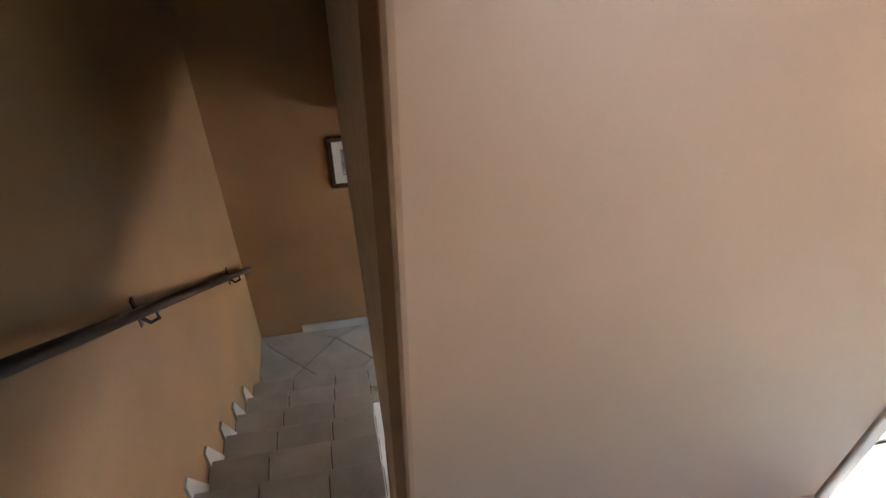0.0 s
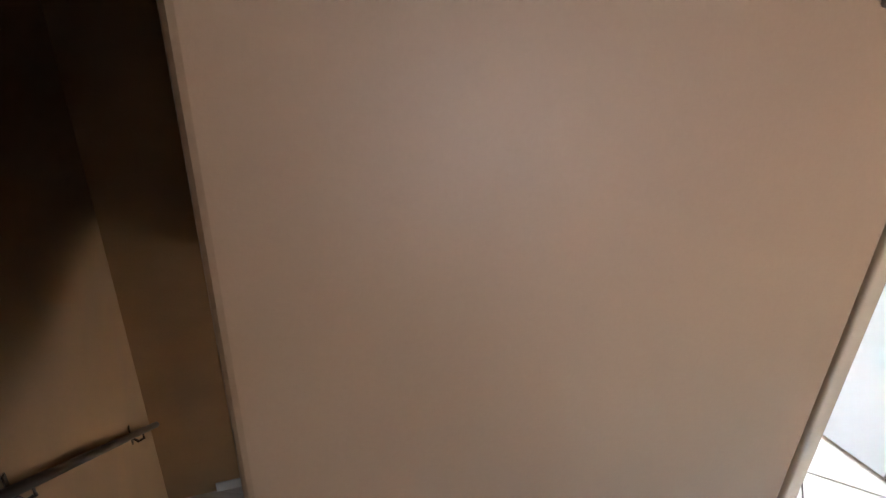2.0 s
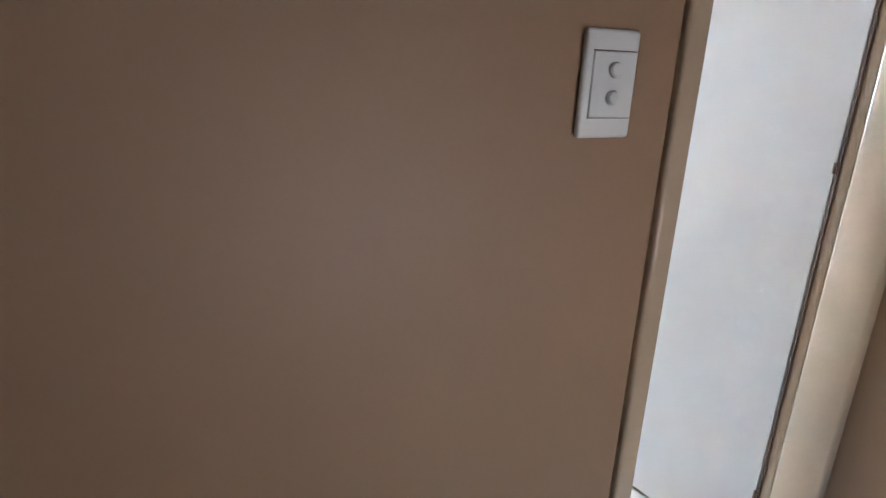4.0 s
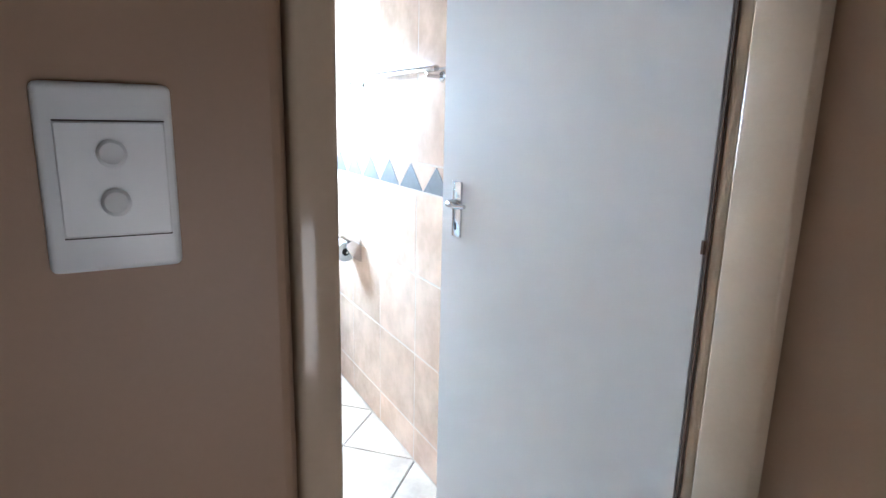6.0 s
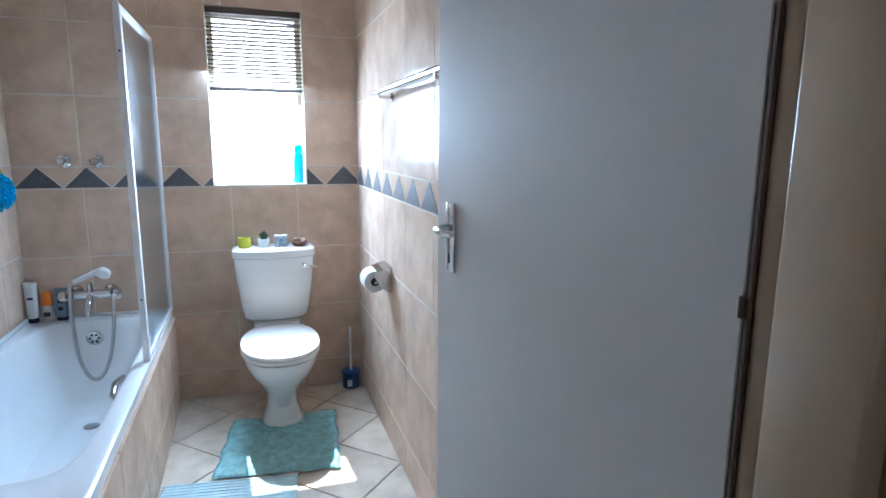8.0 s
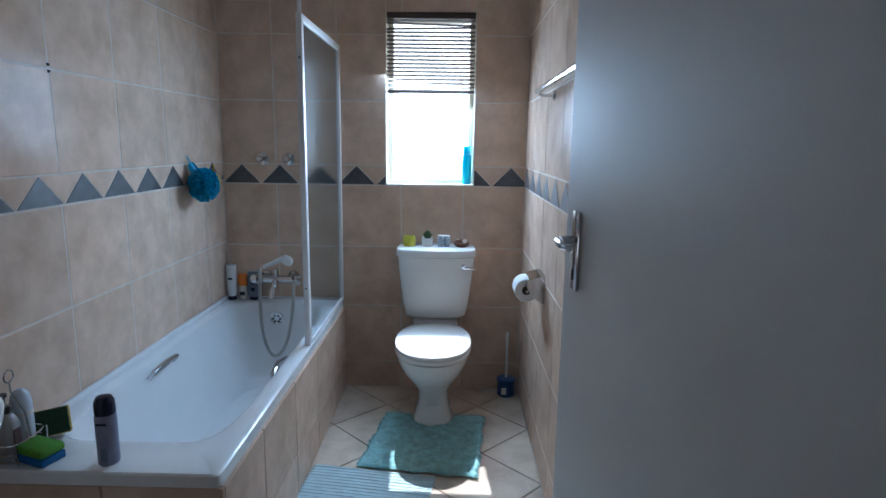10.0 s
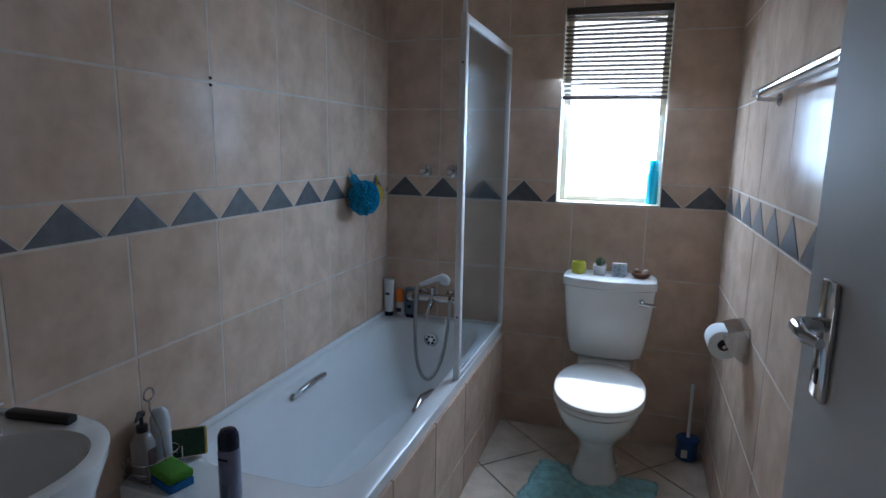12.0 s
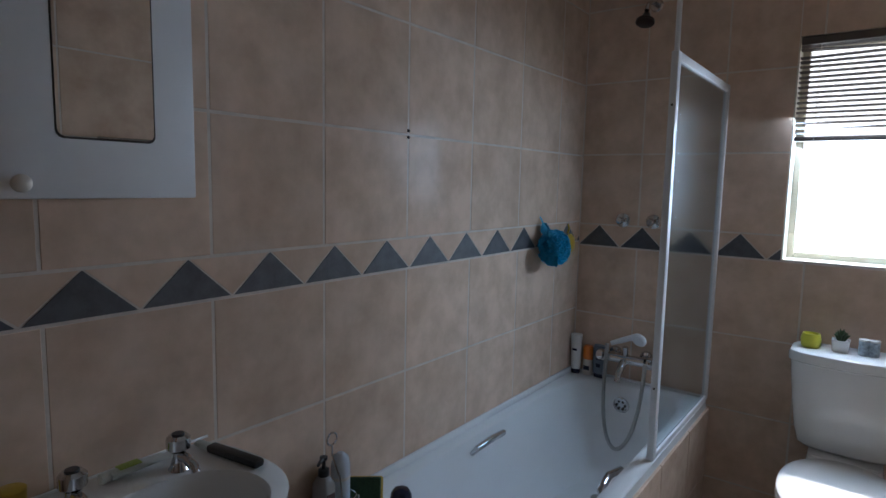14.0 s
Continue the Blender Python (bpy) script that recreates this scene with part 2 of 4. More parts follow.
wall_right = structure("wall_east", bx((W + 0.0009, YI, -0.25), (W + 0.15, 0.0009, H)), M_GROUT, "beige tiled bathroom wall with towel rail")
wd = bx((SX1, YO, -2.2), (DX0 - 0.036, YI, H), 0.012, 3)
bx((DX0 - 0.036, YO, DZ + 0.04), (W - 0.001, YI, H), bm=wd)
bx((W + 0.001, YO + 0.05, -0.2), (W + 0.15, YI, DZ + 0.04), bm=wd)
structure("wall_door", wd, M_PAINT, "smooth tan painted landing wall with rounded corner")
structure("wall_landing_east", bx((W, -4.35, -0.2), (W + 0.15, YO + 0.0495, H)), M_PAINT, "tan painted landing side wall")
# unseen wall; its opening is added and sized to light the landing
ws = bx((SX0 - 0.15, -4.5, -0.2), (0.55, -4.35, H))
bx((1.1, -4.5, -0.2), (W + 0.15, -4.35, H), bm=ws)
bx((0.55, -4.5, -0.2), (1.1, -4.35, 0.45), bm=ws)
bx((0.55, -4.5, 1.08), (1.1, -4.35, H), bm=ws)
structure("wall_landing_south", ws, M_PAINT, "unseen tan landing wall with an added opening that lets light in")
structure("wall_stair_west", bx((SX0 - 0.15, -4.35, -2.2), (SX0, SY + 0.15, H)), M_STAIRPAINT, "ochre painted stairwell wall behind the handrail")
structure("wall_stair_north", bx((SX0, SY, -2.2), (SX1, SY + 0.15, H)), M_STAIRPAINT, "ochre painted wall at the foot of the stairs")
structure("wall_hall_north", bx((SX1, SY, -2.2), (3.0, SY + 0.13, -0.28)), M_STAIRPAINT, "ochre painted downstairs hall wall")
structure("wall_stair_east", bx((SX1, YI, -2.2), (0.0, -2.25, -0.28)), M_STAIRPAINT, "short tan wall under the landing beside the stairs")
structure("wall_hall_south", bx((0.0, -2.4, -2.2), (3.0, -2.25, -0.28)), M_STAIRPAINT, "plain downstairs hall wall")
# unseen wall, opening added so light enters the hall from the side
wh = bx((3.0, -2.4, -2.2), (3.15, SY + 0.13, -1.95))
bx((3.0, -2.4, -1.1), (3.15, SY + 0.13, -0.28), bm=wh)
bx((3.0, -2.4, -1.95), (3.15, -1.65, -1.1), bm=wh)
bx((3.0, -0.75, -1.95), (3.15, SY + 0.13, -1.1), bm=wh)
structure("wall_hall_east", wh, M_STAIRPAINT, "unseen downstairs hall wall with an added opening that lets light in")
structure("ceiling_hall", bx((SX1 + 0.0, -2.25, -0.28), (3.1, SY, -0.252)), M_CEIL, "white downstairs hall ceiling", "ceiling")
structure("ceiling", bx((SX0 - 0.15, -4.5, H), (W + 0.2, 0.2, H + 0.1)), M_CEIL, "plain white ceiling", "ceiling")
structure("ground", bx((-400, -400, -2.4), (400, 400, -2.3)), M_GROUND, "dry pale ground outside", "ground")

# Added emissive sheet: its glow stands in for the white view outside.
M_GLARE = bpy.data.materials.new("daylight_glow_sheet")
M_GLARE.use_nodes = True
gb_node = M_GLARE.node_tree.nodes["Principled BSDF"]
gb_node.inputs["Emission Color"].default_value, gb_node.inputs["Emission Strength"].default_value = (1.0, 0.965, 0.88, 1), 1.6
structure("backdrop", bx((-9, 9, -2.3), (9, 9.2, 6)), M_GLARE, "added glowing sheet standing in for the bright view outside the window", "backdrop")

# stairs: ten treads, each tiled, and the lower landing
RISE, GO, YTOP = 0.183, 0.25, -3.22
stairs = thing("staircase", "grey tiled staircase going down beside the landing", "staircase", kind="structure")
for k in range(1, 11):
    z, y = -RISE * k, YTOP + GO * (k - 1)
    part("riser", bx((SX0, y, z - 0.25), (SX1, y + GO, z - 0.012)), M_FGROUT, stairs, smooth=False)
    cuts = [SX0 + 0.002, -0.60 + 0.0, -0.335, SX1 - 0.002]
    for a, b in zip(cuts, cuts[1:]):
        part("tread_tile", bx((a + 0.0025, y + 0.004, z - 0.014), (b - 0.0025, y + GO + 0.02, z), 0.003, 1), M_STEP, stairs, smooth=False)
    part("skirting", prism([(y - 0.01, z), (y + 0.16, z), (y + 0.03, z + RISE + 0.10), (y - 0.01, z + RISE + 0.10)], "x", SX0 - 0.001, SX0 + 0.012), M_STEP, stairs, "pale tile stair skirting", False)
part("landing", bx((SX0, YTOP + 2.5, -2.2), (3.0, SY, -2.013)), M_FGROUT, stairs, smooth=False)
part("hall_floor", bx((0.0, -2.25, -2.2), (3.0, YTOP + 2.5, -2.013)), M_FGROUT, stairs, smooth=False)
for i in range(-2, 9):
    for j in range(-2, 9):
        cx, cy = -0.55 + (i - j) * 0.235, -0.45 + (i + j) * 0.235 - 1.2
        pts = [(cx, cy - 0.23), (cx + 0.23, cy), (cx, cy + 0.23), (cx - 0.23, cy)]
        pts = [(min(max(u, SX0 + 0.002), 2.9), min(max(v, YTOP + 2.502), SY - 0.002)) for u, v in pts]
        if max(p[1] for p in pts) - min(p[1] for p in pts) > 0.05 and max(p[0] for p in pts) - min(p[0] for p in pts) > 0.05 and cx < 0.6 and len(set(pts)) == 4:
            ar = abs(sum(pts[q][0] * pts[(q + 1) % 4][1] - pts[(q + 1) % 4][0] * pts[q][1] for q in range(4)))
            if ar > 0.01:
                part("floor_tile", prism(pts, "z", -2.02, -2.004), M_STEP, stairs, smooth=False)
bb = bx((-0.55, SY - 0.012, -2.01), (3.0, SY - 0.0005, -1.93), 0.003, 1)
structure("baseboard", bb, M_STEP, "pale tile baseboard in the lower hall", "baseboard")
bl = bx((SX1 + 0.002, YO - 0.012, 0.0), (DX0 - 0.05, YO - 0.0005, 0.085), 0.003, 1)
structure("baseboard_landing", bl, M_FTILE, "cream tile baseboard on the landing wall", "baseboard")

# handrail
rail = thing("handrail", "dark iron handrail on brackets along the stairwell wall", "handrail")
RS = -0.747


def rail_at(y):
    return (SX0 + 0.062, y, -0.118 + RS * (y + 1.764))


part("rail", tube([rail_at(-3.2 + 0.246 * i) for i in range(13)], 0.018, 10), M_RAIL, rail)
for y in (-2.95, -1.751, -0.55):
    x, _, z = rail_at(y)
    br = part("bracket", tube([(x, y, z - 0.016), (x, y, z - 0.05), (x - 0.03, y, z - 0.065), (SX0 + 0.003, y, z - 0.03)], 0.007, 8), M_RAIL, rail)
    part("rosette", bx((SX0 + 0.0005, y - 0.012, z - 0.075), (SX0 + 0.007, y + 0.012, z + 0.05), 0.003, 1), M_RAIL, br)

# picture at the foot of the stairs
pic = thing("framed_picture", "dark wood framed grey print with white mount on the stair wall", "picture")
px0, px1, pz0, pz1 = -0.205, 0.075, -0.777, -0.43
for a, b in (((px0, pz0), (px1, pz0 + 0.028)), ((px0, pz1 - 0.028), (px1, pz1)), ((px0, pz0 + 0.0285), (px0 + 0.028, pz1 - 0.0285)), ((px1 - 0.028, pz0 + 0.0285), (px1, pz1 - 0.0285))):
    part("frame", bx((a[0], SY - 0.024, a[1]), (b[0], SY - 0.001, b[1]), 0.004, 1), M_WOOD, pic)
part("mount", bx((px0 + 0.028, SY - 0.010, pz0 + 0.028), (px1 - 0.028, SY - 0.002, pz1 - 0.028)), M_MOUNT, pic)
part("print", bx((px0 + 0.075, SY - 0.013, pz0 + 0.085), (px1 - 0.075, SY - 0.0101, pz1 - 0.085)), M_PICT, pic)

# switch
sw = thing("light_switch", "white two-gang light switch on the tan landing wall", "switch")
sx0, sx1, sz0, sz1 = 0.565, 0.640, 1.238, 1.3545
part("plate", bx((sx0, YO - 0.010, sz0), (sx1, YO - 0.0005, sz1), 0.0045, 3), M_SWITCH, sw)
part("insert", bx((sx0 + 0.010, YO - 0.0125, sz0 + 0.023), (sx1 - 0.005, YO - 0.0095, sz1 - 0.023), 0.001, 1), M_SWITCH, sw)
for z in (sz0 + 0.0225, sz1 - 0.0225):
    # thin dark strip on the plate in place of a shaded groove
    part("groove_shade", bx((sx0 + 0.010, YO - 0.0107, z - 0.0005), (sx1 - 0.005, YO - 0.0099, z + 0.0005)), M_DARK, sw, smooth=False)
for z in (sz0 + 0.044, sz0 + 0.074):
    b = lathe([(0.0085, 0), (0.0085, 0.0035), (0.0065, 0.0055)], n=20)
    part("rocker", moved(b, pose((sx0 + sx1) / 2 + 0.002, YO - 0.0124, z, 82)), M_SWITCH, sw)

# steel door frame
fr = thing("door_1", "tan painted pressed steel door frame, opening inward", "door frame", kind="structure")
for nm, a, b in (("jamb", (DX0 - 0.036, YO - 0.005, 0), (DX0, YO + 0.035, DZ)), ("jamb", (DX0 - 0.036, YO + 0.0355, 0), (DX0 - 0.006, YI + 0.0, DZ)),
                 ("jamb", (DX1, -2.714, 0), (DX1 + 0.033, -2.605, DZ)), ("jamb", (DX1 + 0.007, -2.6045, 0), (DX1 + 0.033, YI + 0.0, DZ)),
                 ("head", (DX0 - 0.036, YO - 0.012, DZ + 0.0005), (DX1 + 0.033, YI, DZ + 0.04))):
    part(nm, bx(a, b, 0.006, 3), M_STEEL, fr)
part("hinge_strip", bx((DX1 + 0.001, YI - 0.002, 0.01), (DX1 + 0.0058, YI + 0.002, DZ - 0.01)), M_HINGE, fr, "dark brown hinge gap", False)

# door leaf, open into the bathroom
HX, HY = 1.497, -2.568
LEAF = math.atan2(1.407 - HX, -1.765 - HY)
leaf = thing("door_leaf", "white painted flush door standing open with chrome handle", "door")
leaf.matrix_world = pose(HX, HY, 0.0, 0, 0, -math.degrees(LEAF))
part("panel", bx((0.0, 0.0, 0.012), (0.038, 0.81, 2.03), 0.002, 1), M_DOOR, leaf)
hd = part("handle_plate", bx((-0.008, 0.712, 1.015), (-0.0003, 0.752, 1.17), 0.003, 2), M_CHROME, leaf, "chrome lever handle plate")
part("lever", tube([(-0.008, 0.733, 1.113), (-0.034, 0.733, 1.113), (-0.042, 0.722, 1.113), (-0.044, 0.685, 1.109), (-0.042, 0.65, 1.112)], [0.010, 0.009, 0.009, 0.008, 0.006], 10), M_CHROME, hd)
part("keyhole", bx((-0.0095, 0.729, 1.035), (-0.0075, 0.736, 1.056), 0.001, 1), M_DARK, hd)
part("latch", tube([(0.019, 0.8098, 1.113), (0.019, 0.822, 1.113)], 0.008, 8), M_CHROME, leaf)
hd2 = part("handle_plate", bx((0.0383, 0.712, 1.0), (0.046, 0.752, 1.17), 0.003, 2), M_CHROME, leaf)
for z in (0.25, 1.126, 1.8):
    part("hinge", lathe([(0.004, z - 0.012), (0.004, z + 0.012)], -0.002, 0.0, 10), M_HINGE, leaf)

# ---- bathroom fixtures ----
BX, BY, BZ = 0.605, -1.655, 0.48
bath = thing("bathtub", "white enamel built-in bathtub with tiled side panels", "bathtub")
c = (BX / 2, BY / 2)
n = 64


def rect_ring(z, x0, y0, x1, y1):
    out = []
    for q in ring(0, 0, z, 1, 1, 60, n):
        out.append(Vector((x0 + (q.x + 1) / 2 * (x1 - x0), y0 + (q.y + 1) / 2 * (y1 - y0), z)))
    return out


tub = loft([rect_ring(BZ - 0.035, 0.001, BY, BX, -0.001), rect_ring(BZ - 0.005, 0.001, BY, BX, -0.001), rect_ring(BZ, 0.001, BY + 0.005, BX - 0.006, -0.001),
            ring(0.295, -0.785, BZ, 0.258, 0.715, 7, n), ring(0.295, -0.785, BZ - 0.008, 0.247, 0.703, 6.5, n), ring(0.295, -0.785, BZ - 0.05, 0.237, 0.688, 6, n),
            ring(0.297, -0.77, 0.28, 0.215, 0.63, 5, n), ring(0.30, -0.76, 0.14, 0.19, 0.57, 4.5, n), ring(0.30, -0.75, 0.09, 0.15, 0.50, 4, n)], cap0=False)
part("tub", tub, M_ENAMEL, bath)
bed = bx((0.002, BY + 0.012, 0.0), (0.03, -0.002, BZ - 0.04))
bx((BX - 0.03, BY + 0.016, 0.0), (BX + 0.001, -0.002, BZ - 0.036), bm=bed)
bx((0.03, BY + 0.012, 0.0), (BX - 0.0305, BY + 0.03, BZ - 0.036), bm=bed)
part("panel_bed", bed, M_GROUT, bath, smooth=False)
cuts = [-1.645, -1.345, -0.995, -0.653, -0.31, -0.003]
for a, b in zip(cuts, cuts[1:]):
    part("side_tile", bx((BX + 0.0, a + 0.003, 0.165), (BX + 0.010, b - 0.003, BZ - 0.038), 0.002, 1), M_TILE, bath, smooth=False)
    part("side_tile", bx((BX + 0.0, a + 0.003, 0.002), (BX + 0.010, b - 0.003, 0.159), 0.002, 1), M_TILE, bath, smooth=False)
for a, b in ((0.003, 0.30), (0.306, BX + 0.008)):
    part("end_tile", bx((a, BY + 0.003, 0.002), (b, BY + 0.012, BZ - 0.038), 0.002, 1), M_TILE, bath, smooth=False)
ov = part("overflow", moved(lathe([(0.036, 0), (0.036, 0.004), (0.030, 0.007)], n=24), pose(0.283, -0.113, 0.405, 97)), M_CHROME, bath, "chrome overflow grille")
for i in range(6):
    a = i * math.pi / 3
    # dark disc laid on the grille as the shade inside a hole
    part("hole", moved(lathe([(0.006, 0), (0.006, 0.002)], n=8), pose(0.283 + 0.018 * math.cos(a), -0.1205, 0.405 + 0.018 * math.sin(a), 97)), M_DARK, ov)
part("upstand", bx((0.0005, -1.50, BZ + 0.0005), (0.014, -0.016, BZ + 0.026), 0.005, 2), M_ENAMEL, bath)
part("upstand", bx((0.0005, -0.0155, BZ + 0.0005), (0.58, -0.0005, BZ + 0.012), 0.004, 2), M_ENAMEL, bath)
part("waste", lathe([(0.032, 0.09), (0.032, 0.093), (0.02, 0.095)], 0.30, -0.37, 20), M_CHROME, bath)
for x in (0.062, 0.538):
    s = 1 if x < 0.3 else -1
    part("grip", tube([(x, -0.955, 0.425), (x + 0.018 * s, -0.945, 0.448), (x + 0.026 * s, -0.86, 0.458), (x + 0.018 * s, -0.775, 0.448), (x, -0.765, 0.425)], [0.008, 0.011, 0.012, 0.011, 0.008], 10), M_CHROME, bath, "chrome grab handle")

# bath mixer with hand shower
mx = thing("bath_mixer", "chrome wall bath mixer with hand shower and hose", "tap")
part("body", tube([(0.19, -0.075, 0.60), (0.36, -0.075, 0.60)], 0.021, 14), M_CHROME, mx)
for x in (0.205, 0.345):
    part("inlet", moved(lathe([(0.032, 0), (0.028, 0.01), (0.017, 0.014), (0.017, 0.075)], n=16), pose(x, -0.001, 0.60, 90)), M_CHROME, mx)
for x, s in ((0.19, -1), (0.36, 1)):
    part("knob", moved(lathe([(0.013, 0), (0.026, 0.012), (0.027, 0.03), (0.020, 0.042)], n=12), pose(x, -0.075, 0.60, 0, 90 * s)), M_CHROME, mx)
part("spout", tube([(0.275, -0.085, 0.595), (0.275, -0.12, 0.575), (0.275, -0.155, 0.545), (0.275, -0.165, 0.52)], [0.016, 0.016, 0.014, 0.013], 12), M_CHROME, mx)
part("cradle", tube([(0.275, -0.075, 0.615), (0.275, -0.08, 0.655)], 0.012, 10), M_CHROME, mx)
hs = part("hand_shower", tube([(0.215, -0.09, 0.665), (0.26, -0.09, 0.685), (0.31, -0.09, 0.708), (0.335, -0.095, 0.715)], [0.010, 0.012, 0.013, 0.012], 12), M_WHITE, mx, "white hand shower")
part("spray_head", moved(lathe([(0.012, -0.005), (0.03, 0.006), (0.032, 0.018), (0.026, 0.024)], n=18), pose(0.345, -0.10, 0.712, 120, 20)), M_WHITE, hs)
hose = []
for i in range(33):
    u = i / 32
    hose.append((0.20 + 0.17 * (0.5 - 0.5 * math.cos(math.pi * u)) + 0.0, -0.10 - 0.085 * math.sin(math.pi * u), 0.662 - 0.06 * u - 0.40 * math.sin(math.pi * u) ** 0.75))
part("hose", tube(hose, 0.0085, 8), M_DULL, mx)

# wall stop taps and the shower rose
for x in (0.205, 0.338):
    st = thing("stop_tap", "round chrome concealed stop tap above the tile border", "tap", "shower stop taps")
    part("rosette", moved(lathe([(0.031, 0), (0.031, 0.004), (0.024, 0.010), (0.012, 0.013), (0.012, 0.03)], n=24), pose(x, -0.0005, 1.205, 90)), M_CHROME, st)
    part("spindle", moved(lathe([(0.015, 0), (0.017, 0.02), (0.013, 0.026)], n=12), pose(x, -0.03, 1.205, 90)), M_CHROME, st)
rose = thing("shower_rose", "chrome fixed shower rose on a bent arm", "shower head")
part("arm", tube([(0.297, -0.001, 2.11), (0.297, -0.05, 2.115), (0.297, -0.10, 2.09), (0.297, -0.12, 2.06)], 0.010, 10), M_CHROME, rose)
part("flange", moved(lathe([(0.028, 0), (0.022, 0.008)], n=16), pose(0.297, -0.0005, 2.11, 90)), M_CHROME, rose)
part("head", moved(lathe([(0.012, 0.03), (0.02, 0.012), (0.036, 0.0), (0.037, -0.012), (0.032, -0.016)], n=20), pose(0.297, -0.13, 2.02, -18)), M_RAIL, rose)

# shower screen
scr = thing("shower_screen", "white framed smoky glass shower screen on the bath rim", "shower screen")
SXS, SZ0, SZ1 = 0.583, BZ + 0.001, 1.758
part("front_post", bx((SXS, -0.725, SZ0), (SXS + 0.022, -0.694, SZ1), 0.003, 2), M_WHITE, scr)
part("wall_post", bx((SXS, -0.024, SZ0), (SXS + 0.022, -0.0005, SZ1), 0.003, 2), M_WHITE, scr)
part("top_rail", bx((SXS + 0.001, -0.6935, SZ1 - 0.028), (SXS + 0.021, -0.0245, SZ1), 0.003, 2), M_WHITE, scr)
part("bottom_rail", bx((SXS + 0.001, -0.6935, SZ0), (SXS + 0.021, -0.0245, SZ0 + 0.018), 0.003, 2), M_WHITE, scr)
gl = part("glass", bx((SXS + 0.008, -0.692, SZ0 + 0.019), (SXS + 0.013, -0.026, SZ1 - 0.029)), M_SCREEN, scr, "smoky grey glass pane", False)
gl.visible_shadow = False
part("support_pole", lathe([(0.008, SZ1), (0.008, H - 0.001)], SXS + 0.011, -0.71, 12), M_WHITE, scr)
for z in (0.72, 1.6):
    part("screw", moved(lathe([(0.004, 0), (0.003, 0.002)], n=8), pose(SXS + 0.011, -0.7252, z, 90)), M_DARK, scr)

# toilet
wc = thing("toilet", "white close-coupled toilet with closed lid", "toilet")
TX = 1.09


def bowed(z, hx, depth, bow, y0=-0.004, k=48):
    """A cistern section: straight back on the wall, softly rounded corners, front bowed forward."""
    out = []
    for q in ring(0, 0, z, 1, 1, 7, k):
        front = max(0.0, -q.y)
        out.append(Vector((TX + q.x * hx, y0 - depth / 2 + q.y * depth / 2 - front * bow * (1 - q.x * q.x), z)))
    return out


cis = [(0.424, 0.095, 0.10, 0.01), (0.428, 0.128, 0.125, 0.016), (0.445, 0.150, 0.14, 0.022), (0.50, 0.163, 0.148, 0.028), (0.60, 0.176, 0.152, 0.032), (0.70, 0.186, 0.155, 0.034), (0.744, 0.189, 0.156, 0.034)]
part("cistern", loft([bowed(*c) for c in cis]), M_PORC, wc)
part("cistern_lid", loft([bowed(z, hx, d, 0.036, -0.003) for z, hx, d in ((0.7445, 0.190, 0.158), (0.749, 0.196, 0.166), (0.772, 0.197, 0.168), (0.782, 0.192, 0.164), (0.787, 0.178, 0.15), (0.788, 0.12, 0.10))]), M_PORC, wc)
lv = part("flush_lever", tube([(1.225, -0.176, 0.705), (1.225, -0.213, 0.705), (1.24, -0.216, 0.704), (1.285, -0.214, 0.70)], [0.012, 0.011, 0.008, 0.007], 10), M_CHROME, wc, "chrome flush lever")
bowl = [(0.0, -0.33, 0.092, 0.125, 3), (0.02, -0.33, 0.090, 0.122, 3), (0.09, -0.315, 0.068, 0.105, 2.6), (0.16, -0.325, 0.072, 0.118, 2.4), (0.22, -0.35, 0.105, 0.165, 2.3), (0.29, -0.39, 0.142, 0.225, 2.2), (0.35, -0.42, 0.160, 0.25, 2.2), (0.382, -0.425, 0.166, 0.255, 2.2)]
part("bowl", loft([ring(TX, y, z, hx, hy, p, 40) for z, y, hx, hy, p in bowl]), M_PORC, wc)
part("shelf", loft([ring(TX, -0.12, z, hx, 0.115, 4, 32) for z, hx in ((0.30, 0.09), (0.36, 0.12), (0.4235, 0.11))]), M_PORC, wc)
part("seat", loft([ring(TX + 0.001, -0.432, z, hx, hy, 2.25, 40) for z, hx, hy in ((0.383, 0.165, 0.240), (0.388, 0.171, 0.247), (0.398, 0.171, 0.247), (0.403, 0.167, 0.243))]), M_SEAT, wc)
part("lid", loft([ring(TX + 0.001, -0.43, z, hx, hy, 2.25, 40) for z, hx, hy in ((0.4035, 0.165, 0.240), (0.408, 0.171, 0.247), (0.420, 0.170, 0.246), (0.428, 0.158, 0.232), (0.432, 0.115, 0.17))]), M_SEAT, wc)
for x in (TX - 0.08, TX + 0.08):
    part("lid_hinge", tube([(x - 0.015, -0.19, 0.415), (x + 0.015, -0.19, 0.415)], 0.012, 10), M_SEAT, wc)
part("bolt_cap", moved(lathe([(0.009, 0), (0.007, 0.006)], n=10), pose(1.172, -0.36, 0.06, 0, 90)), M_SEAT, wc)

# things on the cistern
CZ = 0.7885
cd = thing("candle_cup", "lime yellow candle in a round cup on the cistern", "candle")
part("cup", lathe([(0.026, CZ), (0.031, CZ + 0.008), (0.033, CZ + 0.03), (0.028, CZ + 0.05), (0.025, CZ + 0.05), (0.024, CZ + 0.042)], 0.955, -0.09, 24), M_CANDLE, cd)
pp = thing("potted_succulent", "tiny green succulent in a square white pot", "plant")
part("pot", loft([ring(1.045, -0.09, z, h, h, 8, 24) for z, h in ((CZ, 0.022), (CZ + 0.004, 0.024), (CZ + 0.042, 0.028), (CZ + 0.042, 0.024), (CZ + 0.036, 0.023))]), M_POT, pp)
